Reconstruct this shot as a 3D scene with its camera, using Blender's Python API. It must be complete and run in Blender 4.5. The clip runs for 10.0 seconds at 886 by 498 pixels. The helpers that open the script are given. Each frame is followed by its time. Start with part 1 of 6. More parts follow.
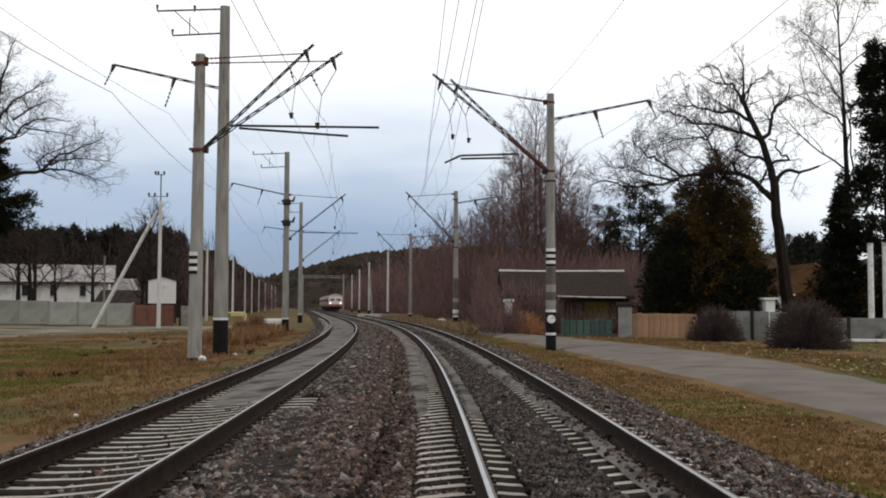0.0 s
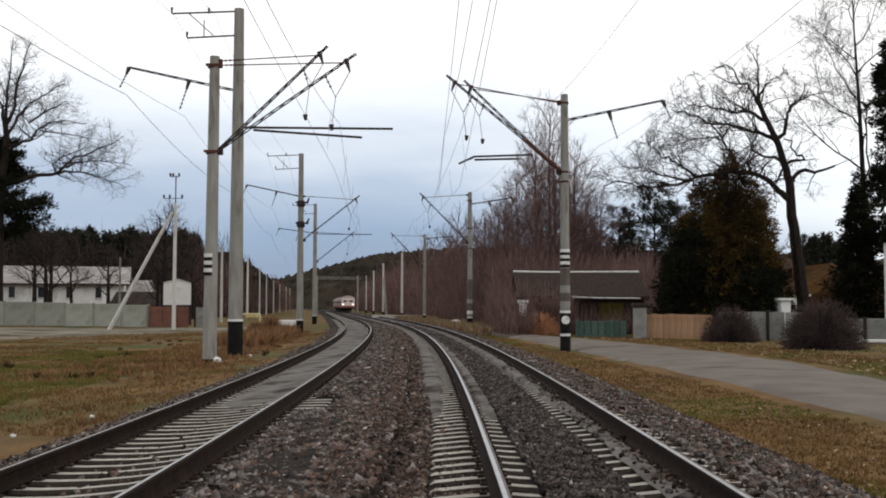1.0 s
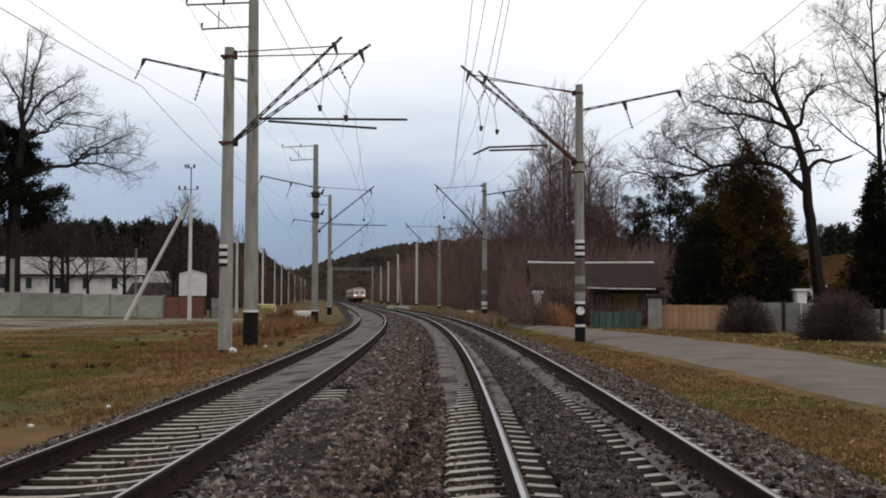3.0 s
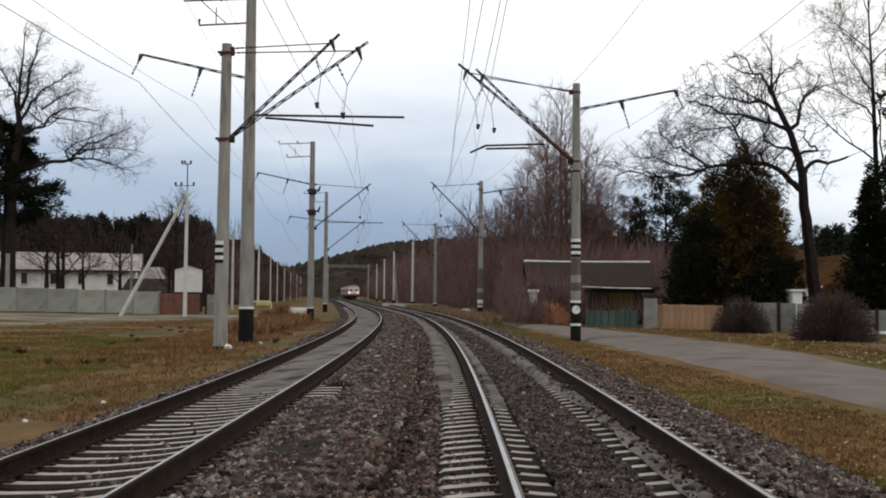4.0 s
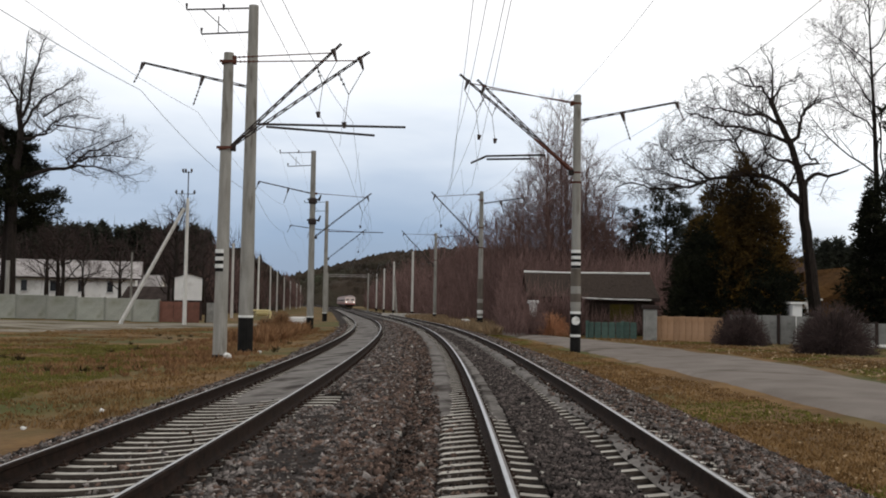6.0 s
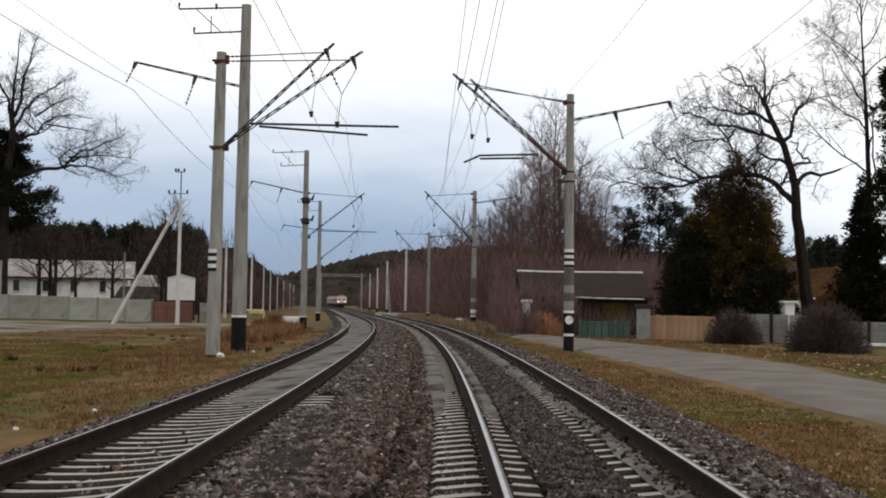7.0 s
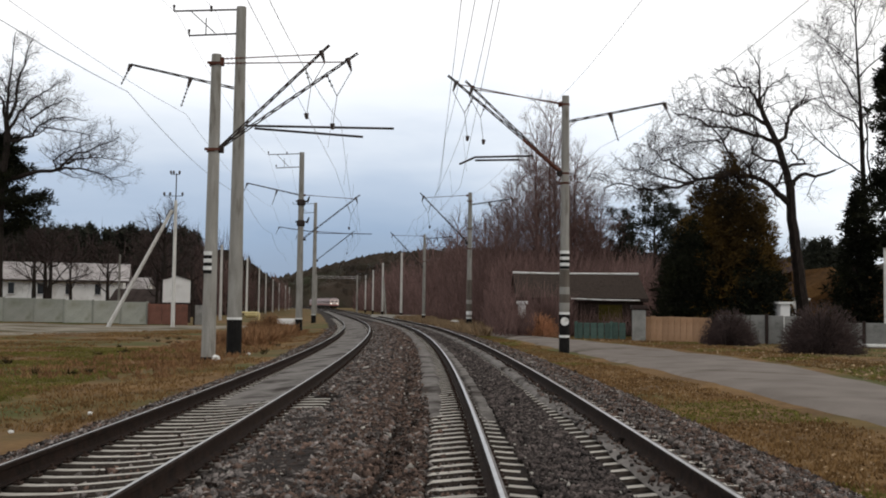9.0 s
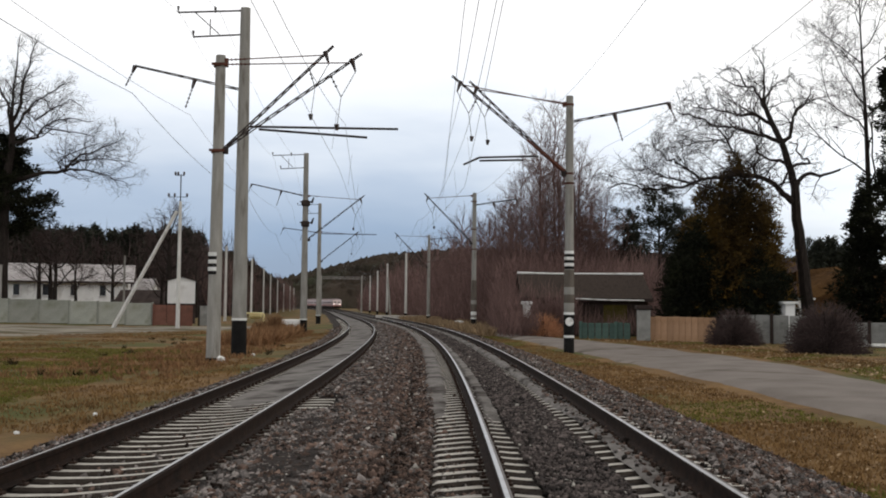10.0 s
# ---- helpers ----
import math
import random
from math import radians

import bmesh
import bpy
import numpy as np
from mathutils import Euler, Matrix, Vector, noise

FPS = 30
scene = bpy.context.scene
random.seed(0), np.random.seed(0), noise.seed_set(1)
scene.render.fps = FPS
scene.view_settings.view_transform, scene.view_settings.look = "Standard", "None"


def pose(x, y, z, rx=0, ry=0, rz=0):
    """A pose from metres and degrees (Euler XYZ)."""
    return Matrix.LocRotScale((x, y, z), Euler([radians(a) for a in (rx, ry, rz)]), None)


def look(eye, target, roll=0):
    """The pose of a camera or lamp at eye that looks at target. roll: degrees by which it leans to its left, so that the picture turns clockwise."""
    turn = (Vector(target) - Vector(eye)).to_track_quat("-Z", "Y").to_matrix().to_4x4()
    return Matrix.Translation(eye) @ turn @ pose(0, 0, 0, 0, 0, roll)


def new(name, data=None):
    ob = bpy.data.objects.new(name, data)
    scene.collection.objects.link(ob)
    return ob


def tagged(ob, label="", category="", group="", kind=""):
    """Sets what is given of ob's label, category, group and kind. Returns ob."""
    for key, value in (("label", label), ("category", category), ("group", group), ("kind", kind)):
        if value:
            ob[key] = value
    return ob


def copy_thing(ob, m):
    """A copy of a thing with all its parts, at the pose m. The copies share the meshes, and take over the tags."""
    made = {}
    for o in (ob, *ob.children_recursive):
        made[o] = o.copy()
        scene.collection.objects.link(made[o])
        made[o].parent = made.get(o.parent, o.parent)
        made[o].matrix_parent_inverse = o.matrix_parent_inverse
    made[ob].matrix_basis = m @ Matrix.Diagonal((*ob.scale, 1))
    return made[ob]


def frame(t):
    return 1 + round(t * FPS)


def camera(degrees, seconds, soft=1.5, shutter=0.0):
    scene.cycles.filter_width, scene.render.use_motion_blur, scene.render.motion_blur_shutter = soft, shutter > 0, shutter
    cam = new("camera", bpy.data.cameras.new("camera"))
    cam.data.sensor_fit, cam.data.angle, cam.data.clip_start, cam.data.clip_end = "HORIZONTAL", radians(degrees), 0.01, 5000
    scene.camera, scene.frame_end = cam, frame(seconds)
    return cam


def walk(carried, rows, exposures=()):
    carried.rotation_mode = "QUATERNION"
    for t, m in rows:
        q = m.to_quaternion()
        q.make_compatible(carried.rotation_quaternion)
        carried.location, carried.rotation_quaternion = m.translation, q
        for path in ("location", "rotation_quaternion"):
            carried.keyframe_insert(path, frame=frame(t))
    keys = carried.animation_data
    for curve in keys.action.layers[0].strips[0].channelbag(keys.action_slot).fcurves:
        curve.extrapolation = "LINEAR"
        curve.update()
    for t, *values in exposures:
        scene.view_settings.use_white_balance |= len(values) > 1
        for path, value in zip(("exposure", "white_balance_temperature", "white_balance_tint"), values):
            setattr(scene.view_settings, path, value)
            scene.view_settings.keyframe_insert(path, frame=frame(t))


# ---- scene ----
cam = camera(45.4, 10.0, soft=1.9)
EYE = 1.275        # camera height above the rail tops
# seconds, pitch, roll, yaw of the hand-held camera
PATH = [
    (0, 3.108, -0.187, -0.552),
    (0.5, 3.124, -0.018, -0.071),
    (1, 3.164, -0.098, 0.215),
    (1.5, 3.188, 0.089, 0.603),
    (2, 3.250, 0.135, 0.637),
    (2.1, 3.286, 0.17, 0.66),
    (2.2, 3.42, 0.20, 1.06),
    (2.3, 3.56, 0.24, 1.46),
    (2.4, 3.415, 0.27, 1.83),
    (2.5, 3.430, 0.304, 1.975),
    (2.6, 3.20, 0.22, 1.78),
    (2.7, 3.16, 0.15, 1.62),
    (2.8, 3.09, 0.07, 1.37),
    (2.9, 2.80, -0.01, 1.23),
    (3, 2.666, -0.093, 1.006),
    (3.2, 2.481, -0.255, 0.819),
    (4.3, 2.687, -0.796, 0.789),
    (4.5, 2.957, -1.298, 1.021),
    (4.6, 2.60, -1.13, 1.13),
    (4.7, 2.57, -1.10, 1.29),
    (4.8, 2.665, -1.10, 1.29),
    (4.9, 2.82, -1.12, 1.28),
    (5, 2.887, -1.086, 1.408),
    (5.5, 3.015, -0.918, 1.240),
    (5.7, 3.110, -0.935, 1.005),
    (6.8, 3.080, -0.810, 0.494),
    (7, 3.081, -0.810, 0.406),
    (7.5, 2.978, -0.573, -0.000),
    (8, 3.019, -0.558, -0.147),
    (8.5, 3.183, -0.772, -0.187),
    (9, 3.179, -0.675, 0.172),
    (9.5, 3.146, -0.640, -0.122),
    (10, 3.199, -0.565, 0.418),
]
walk(cam, [(t, pose(0, 0, EYE, 90 + p, r, y)) for t, p, r, y in PATH],
     [(0, -0.03), (2.0, -0.03), (2.5, -0.09), (3.0, -0.14), (4.5, -0.05), (5.5, -0.03), (10, -0.03)])

# ---- world and light: a bright overcast sky, darker and bluer low down over the far woods ----
world = bpy.data.worlds.new("overcast_sky")
scene.world = world
world.use_nodes = True
wn, wl = world.node_tree.nodes, world.node_tree.links
wn.clear()
w_out, w_bg = wn.new("ShaderNodeOutputWorld"), wn.new("ShaderNodeBackground")
sky = wn.new("ShaderNodeTexSky")
sky.sky_type, sky.sun_disc, sky.sun_elevation, sky.sun_rotation = "NISHITA", False, radians(20), radians(60)
w_co, w_sep = wn.new("ShaderNodeTexCoord"), wn.new("ShaderNodeSeparateXYZ")
wl.new(w_co.outputs["Generated"], w_sep.inputs[0])
w_map = wn.new("ShaderNodeMapping")
w_map.inputs["Scale"].default_value = (2.2, 2.2, 9.0)
w_noise = wn.new("ShaderNodeTexNoise")
w_noise.inputs["Scale"].default_value, w_noise.inputs["Detail"].default_value = 1.3, 5
wl.new(w_co.outputs["Generated"], w_map.inputs[0])
wl.new(w_map.outputs[0], w_noise.inputs["Vector"])
# elevation, shifted a little by the clouds' uneven edge and by the brighter sides
w_a = wn.new("ShaderNodeMath"); w_a.operation = "MULTIPLY_ADD"
w_a.inputs[1].default_value, w_a.inputs[2].default_value = 0.15, -0.075
wl.new(w_noise.outputs[0], w_a.inputs[0])
w_b = wn.new("ShaderNodeMath"); w_b.operation = "ADD"
wl.new(w_sep.outputs["Z"], w_b.inputs[0]); wl.new(w_a.outputs[0], w_b.inputs[1])
w_c = wn.new("ShaderNodeMath"); w_c.operation = "MULTIPLY_ADD"
w_c.inputs[1].default_value = 0.23
w_d = wn.new("ShaderNodeMath"); w_d.operation = "MAXIMUM"
w_d.inputs[1].default_value = 0.0
wl.new(w_sep.outputs["X"], w_d.inputs[0])
wl.new(w_d.outputs[0], w_c.inputs[0]); wl.new(w_b.outputs[0], w_c.inputs[2])
w_ramp = wn.new("ShaderNodeValToRGB")
el = w_ramp.color_ramp.elements
el[0].position, el[0].color = 0.0, (0.21, 0.29, 0.43, 1)
el[1].position, el[1].color = 0.60, (0.74, 0.71, 0.67, 1)
for pos, col in ((0.06, (0.26, 0.355, 0.52, 1)), (0.12, (0.44, 0.52, 0.655, 1)), (0.18, (0.82, 0.855, 0.91, 1)), (0.24, (1.04, 1.03, 1.03, 1)), (0.36, (0.97, 0.95, 0.93, 1))):
    e = el.new(pos); e.color = col
wl.new(w_c.outputs[0], w_ramp.inputs[0])
w_mix = wn.new("ShaderNodeMix"); w_mix.data_type, w_mix.blend_type = "RGBA", "ADD"
w_mix.inputs[0].default_value = 0.015
wl.new(w_ramp.outputs[0], w_mix.inputs[6]); wl.new(sky.outputs[0], w_mix.inputs[7])
wl.new(w_mix.outputs[2], w_bg.inputs[0])
w_bg.inputs[1].default_value = 1.09
wl.new(w_bg.outputs[0], w_out.inputs[0])

sun = new("sun", bpy.data.lights.new("sun", "SUN"))
sun.data.energy, sun.data.angle, sun.data.color = 0.3, radians(25), (1.0, 0.96, 0.9)
sun.matrix_world = look((60, -20, 60), (0, 20, 0))


# ---- materials ----
def material(name, low, high, scale=4.0, rough=0.85, metal=0.0, bump=0.3, fine=40.0, dirt=None, dirt_scale=0.7, dirt_at=0.55,
             jitter=0.0, island=0.0, stretch=(1, 1, 1), depth=0.02, space="Object"):
    """A procedural surface: two tones by a coarse noise, a fine grain, stains of a third tone, and relief."""
    m = bpy.data.materials.new(name)
    m.use_nodes = True
    n, l = m.node_tree.nodes, m.node_tree.links
    b = n["Principled BSDF"]
    co, mp = n.new("ShaderNodeTexCoord"), n.new("ShaderNodeMapping")
    mp.inputs["Scale"].default_value = stretch
    l.new(co.outputs[space], mp.inputs[0])
    a, g = n.new("ShaderNodeTexNoise"), n.new("ShaderNodeTexNoise")
    a.inputs["Scale"].default_value, a.inputs["Detail"].default_value = scale, 6
    g.inputs["Scale"].default_value, g.inputs["Detail"].default_value = fine, 4
    for t in (a, g):
        l.new(mp.outputs[0], t.inputs["Vector"])
    add = n.new("ShaderNodeMath"); add.operation = "MULTIPLY_ADD"; add.inputs[1].default_value = 0.5
    l.new(g.outputs[0], add.inputs[0]); l.new(a.outputs[0], add.inputs[2])
    ramp = n.new("ShaderNodeValToRGB")
    ramp.color_ramp.elements[0].position, ramp.color_ramp.elements[0].color = 0.55, (*low, 1)
    ramp.color_ramp.elements[1].position, ramp.color_ramp.elements[1].color = 0.95, (*high, 1)
    l.new(add.outputs[0], ramp.inputs[0])
    colour = ramp.outputs[0]
    if dirt:
        d = n.new("ShaderNodeTexNoise")
        d.inputs["Scale"].default_value, d.inputs["Detail"].default_value = dirt_scale, 7
        l.new(mp.outputs[0], d.inputs["Vector"])
        dr = n.new("ShaderNodeMapRange")
        dr.inputs[1].default_value, dr.inputs[2].default_value = dirt_at, dirt_at + 0.14
        l.new(d.outputs[0], dr.inputs[0])
        mx = n.new("ShaderNodeMix"); mx.data_type = "RGBA"
        mx.inputs[7].default_value = (*dirt, 1)
        l.new(dr.outputs[0], mx.inputs[0]); l.new(colour, mx.inputs[6])
        colour = mx.outputs[2]
    if jitter or island:
        hsv = n.new("ShaderNodeHueSaturation")
        src = n.new("ShaderNodeObjectInfo").outputs["Random"] if jitter else n.new("ShaderNodeNewGeometry").outputs["Random Per Island"]
        amount = jitter or island
        v = n.new("ShaderNodeMath"); v.operation = "MULTIPLY_ADD"
        v.inputs[1].default_value, v.inputs[2].default_value = 2 * amount, 1 - amount
        l.new(src, v.inputs[0]); l.new(v.outputs[0], hsv.inputs["Value"]); l.new(colour, hsv.inputs["Color"])
        colour = hsv.outputs[0]
    l.new(colour, b.inputs["Base Color"])
    b.inputs["Roughness"].default_value, b.inputs["Metallic"].default_value = rough, metal
    if rough > 0.75:
        b.inputs["Specular IOR Level"].default_value = 0.15  # dusty, porous surfaces
    if bump:
        bp = n.new("ShaderNodeBump")
        bp.inputs["Strength"].default_value, bp.inputs["Distance"].default_value = bump, depth
        l.new(add.outputs[0], bp.inputs["Height"]); l.new(bp.outputs[0], b.inputs["Normal"])
    return m


def glow(name, colour, strength):
    m = bpy.data.materials.new(name)
    m.use_nodes = True
    b = m.node_tree.nodes["Principled BSDF"]
    b.inputs["Base Color"].default_value = (*colour, 1)
    b.inputs["Emission Color"].default_value, b.inputs["Emission Strength"].default_value = (*colour, 1), strength
    return m


M_GROUND = material("dry_grass_ground", (0.090, 0.052, 0.021), (0.205, 0.121, 0.048), 0.55, 0.95, bump=0.9, fine=7, dirt=(0.070, 0.074, 0.018), dirt_scale=0.13, dirt_at=0.47, depth=0.05)
M_DIRT = material("packed_pale_dirt", (0.130, 0.112, 0.085), (0.290, 0.262, 0.215), 0.4, 0.95, bump=0.6, fine=6, dirt=(0.080, 0.066, 0.032), dirt_scale=0.22, dirt_at=0.49)
M_BED = material("ballast_bed", (0.012, 0.009, 0.008), (0.038, 0.030, 0.026), 5.0, 0.95, bump=1.0, fine=22, dirt=(0.036, 0.024, 0.018), dirt_scale=0.35, dirt_at=0.5, depth=0.06)
M_STONEDARK = material("dark_fine_ballast_stone", (0.010, 0.009, 0.009), (0.125, 0.103, 0.096), 6.0, 0.9, bump=0.4, fine=50, island=0.85)
M_STONEBROWN = material("brown_ballast_stone", (0.010, 0.007, 0.006), (0.155, 0.105, 0.084), 6.0, 0.9, bump=0.4, fine=50, island=0.85)
M_STONE = material("ballast_stone", (0.010, 0.009, 0.009), (0.225, 0.200, 0.188), 6.0, 0.9, bump=0.4, fine=50, island=0.85)
M_PALESTONE = material("pale_limestone_chip", (0.30, 0.28, 0.25), (0.48, 0.46, 0.42), 8.0, 0.9, bump=0.3, island=0.3)
M_FILL = material("pale_grey_track_silt", (0.105, 0.096, 0.090), (0.215, 0.200, 0.188), 2.6, 0.9, bump=0.7, fine=30, dirt=(0.034, 0.026, 0.022), dirt_scale=1.1, dirt_at=0.51)
M_SLEEPER = material("sleeper_concrete", (0.350, 0.330, 0.298), (0.580, 0.555, 0.505), 5.0, 0.85, bump=0.4, fine=60, dirt=(0.110, 0.075, 0.052), dirt_scale=2.5, dirt_at=0.60, jitter=0.15)
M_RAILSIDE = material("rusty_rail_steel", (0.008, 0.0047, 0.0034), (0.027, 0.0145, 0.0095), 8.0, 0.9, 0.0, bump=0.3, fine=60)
M_RAILTOP = material("polished_rail_head", (0.400, 0.400, 0.400), (0.560, 0.560, 0.570), 3.0, 0.30, 0.9, bump=0.05, fine=60)
M_RAILDULL = material("dull_rail_head", (0.360, 0.360, 0.360), (0.520, 0.520, 0.520), 3.0, 0.4, 0.7, bump=0.05, fine=60)
M_RAILWORN = material("dusty_rail_head_edge", (0.075, 0.062, 0.055), (0.15, 0.130, 0.118), 3.0, 0.6, 0.2, bump=0.1, fine=60)
M_CLIP = material("rusty_fastening", (0.03, 0.02, 0.016), (0.07, 0.045, 0.035), 9.0, 0.8, 0.3)
M_ASPHALT = material("worn_asphalt", (0.138, 0.118, 0.104), (0.212, 0.186, 0.167), 0.8, 0.9, bump=0.3, fine=45, dirt=(0.072, 0.055, 0.042), dirt_scale=0.45, dirt_at=0.56)
M_CONCRETE = material("mast_concrete", (0.221, 0.212, 0.191), (0.340, 0.332, 0.306), 1.6, 0.85, bump=0.3, fine=30, dirt=(0.145, 0.132, 0.111), dirt_scale=1.2, dirt_at=0.56, stretch=(3, 3, 0.5), jitter=0.08)
M_STAIN = material("stained_concrete", (0.085, 0.07, 0.058), (0.16, 0.14, 0.118), 1.6, 0.9, bump=0.3, fine=30, stretch=(3, 3, 0.5))
M_BANK = material("russet_brush_bank", (0.045, 0.024, 0.011), (0.115, 0.062, 0.024), 0.5, 1.0, bump=1.0, fine=3.0, depth=0.3)
# sleeper sides: dirt and the shade of the gaps, both put into the colour
M_SLEEPERSIDE = material("dirty_shaded_concrete", (0.022, 0.017, 0.014), (0.06, 0.05, 0.042), 6.0, 0.95, bump=0.4, fine=50)
M_PALE = material("pale_new_concrete", (0.500, 0.490, 0.460), (0.660, 0.650, 0.620), 1.6, 0.85, bump=0.2, fine=30, dirt=(0.400, 0.390, 0.360), dirt_scale=1.2, stretch=(3, 3, 0.5), jitter=0.08)
M_TAR = material("black_tar_paint", (0.006, 0.006, 0.006), (0.016, 0.015, 0.014), 3.0, 0.85, bump=0.2)
M_WHITE = material("white_paint", (0.62, 0.62, 0.60), (0.80, 0.80, 0.78), 4.0, 0.7, bump=0.1, dirt=(0.4, 0.38, 0.34), dirt_scale=3)
M_STEEL = material("weathered_dark_steel", (0.018, 0.013, 0.012), (0.045, 0.031, 0.027), 5.0, 0.7, 0.4, bump=0.2)
M_RUST = material("rust_red_steel", (0.075, 0.030, 0.022), (0.14, 0.058, 0.040), 5.0, 0.8, 0.2, bump=0.2)
M_PORCELAIN = material("brown_porcelain", (0.03, 0.02, 0.018), (0.06, 0.04, 0.035), 6.0, 0.3, bump=0.0)
M_WIRE = material("bronze_wire", (0.10, 0.10, 0.11), (0.17, 0.17, 0.18), 5.0, 0.6, 0.3, bump=0.0)
M_WALLCONC = material("panel_fence_concrete", (0.240, 0.250, 0.220), (0.340, 0.345, 0.310), 0.8, 0.9, bump=0.3, fine=12, dirt=(0.150, 0.158, 0.112), dirt_scale=0.4, dirt_at=0.50, jitter=0.18)
M_HOUSEWHITE = material("white_render", (0.70, 0.695, 0.68), (0.82, 0.815, 0.80), 0.7, 0.9, bump=0.2, fine=12, dirt=(0.460, 0.440, 0.410), dirt_scale=0.4)
M_SLATE = material("pale_slate_roof", (0.30, 0.28, 0.28), (0.42, 0.395, 0.39), 0.9, 0.85, bump=0.3, fine=15, dirt=(0.22, 0.2, 0.19), dirt_scale=0.6, jitter=0.08)
M_BRICKRED = material("red_brown_wall", (0.13, 0.060, 0.045), (0.20, 0.095, 0.070), 1.2, 0.9, bump=0.3, fine=12, dirt=(0.09, 0.06, 0.05), dirt_scale=0.8, jitter=0.1)
M_DARKROOF = material("dark_weathered_roof", (0.024, 0.017, 0.015), (0.052, 0.038, 0.034), 1.0, 0.9, bump=0.4, fine=15, dirt=(0.020, 0.016, 0.013), dirt_scale=0.8, jitter=0.1)
M_OLDWOOD = material("dark_old_planks", (0.012, 0.009, 0.007), (0.032, 0.024, 0.019), 2.0, 0.9, bump=0.4, stretch=(6, 6, 0.6), jitter=0.2)
M_TEAL = material("faded_teal_paint", (0.050, 0.086, 0.074), (0.086, 0.134, 0.115), 2.0, 0.8, bump=0.2, dirt=(0.045, 0.040, 0.034), dirt_scale=1.5, jitter=0.15)
M_TAN = material("tan_weathered_planks", (0.310, 0.185, 0.105), (0.470, 0.300, 0.190), 1.4, 0.85, bump=0.3, dirt=(0.120, 0.070, 0.042), dirt_scale=1.1, dirt_at=0.58, jitter=0.14)
M_GREYFENCE = material("grey_fence_slabs", (0.165, 0.165, 0.155), (0.270, 0.270, 0.255), 2.0, 0.85, bump=0.3, dirt=(0.075, 0.075, 0.065), dirt_scale=1.2, jitter=0.15)
M_OLIVE = material("olive_yellow_paint", (0.045, 0.038, 0.006), (0.075, 0.060, 0.009), 2.0, 0.8, bump=0.2)
M_GLASSDARK = material("dark_window_glass", (0.010, 0.011, 0.012), (0.022, 0.023, 0.026), 2.0, 0.25, bump=0.0)
M_BARK = material("dark_bark", (0.012, 0.009, 0.008), (0.032, 0.025, 0.021), 3.0, 0.95, bump=0.6, stretch=(4, 4, 0.8))
M_TWIG = material("grey_brown_twigs", (0.022, 0.016, 0.015), (0.050, 0.037, 0.034), 2.0, 0.95, bump=0.0)
M_TWIGRED = material("reddish_brown_twigs", (0.084, 0.050, 0.045), (0.190, 0.120, 0.108), 0.3, 0.95, bump=0.0, fine=2.0, island=0.35)
M_TWIGDARK = material("purple_brown_twigs", (0.034, 0.024, 0.022), (0.074, 0.052, 0.049), 2.0, 0.95, bump=0.0, island=0.3)
M_WOODBANK = material("deep_bare_wood", (0.034, 0.023, 0.021), (0.078, 0.053, 0.048), 0.5, 1.0, bump=1.0, fine=3.0, stretch=(3, 3, 0.4), depth=0.3)
M_DARKWOOD = material("dark_mixed_wood", (0.018, 0.015, 0.011), (0.054, 0.042, 0.031), 0.5, 1.0, bump=1.0, fine=3.0, stretch=(3, 3, 0.4), depth=0.3)
M_DARKWEED = material("dark_dead_weeds", (0.024, 0.018, 0.008), (0.062, 0.046, 0.020), 0.6, 0.95, bump=0.0, fine=3, island=0.35)
M_HUT = material("brown_weathered_boards", (0.024, 0.017, 0.013), (0.058, 0.042, 0.034), 2.0, 0.9, bump=0.4, stretch=(6, 6, 0.6), dirt=(0.016, 0.012, 0.010), dirt_scale=0.8)
M_NEEDLE = material("dark_green_needles", (0.004, 0.005, 0.0025), (0.017, 0.019, 0.008), 0.5, 0.9, bump=0.0, fine=3, island=0.4)
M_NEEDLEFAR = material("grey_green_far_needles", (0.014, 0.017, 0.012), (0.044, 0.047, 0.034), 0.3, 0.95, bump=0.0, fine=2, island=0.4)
M_GOLD = material("golden_brown_foliage", (0.009, 0.007, 0.003), (0.170, 0.098, 0.019), 0.16, 0.9, bump=0.0, fine=1.2, island=0.3)
M_GRASS = material("withered_grass_blades", (0.128, 0.074, 0.031), (0.240, 0.146, 0.062), 0.5, 0.95, bump=0.0, fine=3, island=0.35)
M_GREEN = material("short_green_grass", (0.100, 0.100, 0.020), (0.182, 0.164, 0.045), 0.5, 0.95, bump=0.0, fine=3, island=0.3)
M_WEED = material("russet_dry_weeds", (0.150, 0.078, 0.038), (0.290, 0.165, 0.085), 0.6, 0.95, bump=0.0, fine=3, island=0.35)
M_ORANGE = material("orange_brown_dead_leaves", (0.340, 0.150, 0.075), (0.560, 0.285, 0.160), 1.5, 0.95, bump=0.0, island=0.3)
M_LEAF = material("fallen_pale_leaves", (0.20, 0.13, 0.07), (0.36, 0.27, 0.17), 3.0, 0.9, bump=0.0, island=0.5)
M_HILL = material("far_wooded_hill", (0.020, 0.016, 0.012), (0.050, 0.038, 0.028), 0.03, 1.0, bump=1.0, fine=0.3, depth=2.0, dirt=(0.040, 0.043, 0.026), dirt_scale=0.02)
M_CREAM = material("cream_train_paint", (0.74, 0.61, 0.57), (0.82, 0.70, 0.66), 1.0, 0.4, bump=0.05)
M_TRAINSIDE = material("pale_grey_train_paint", (0.42, 0.33, 0.33), (0.51, 0.42, 0.42), 1.0, 0.4, bump=0.05)
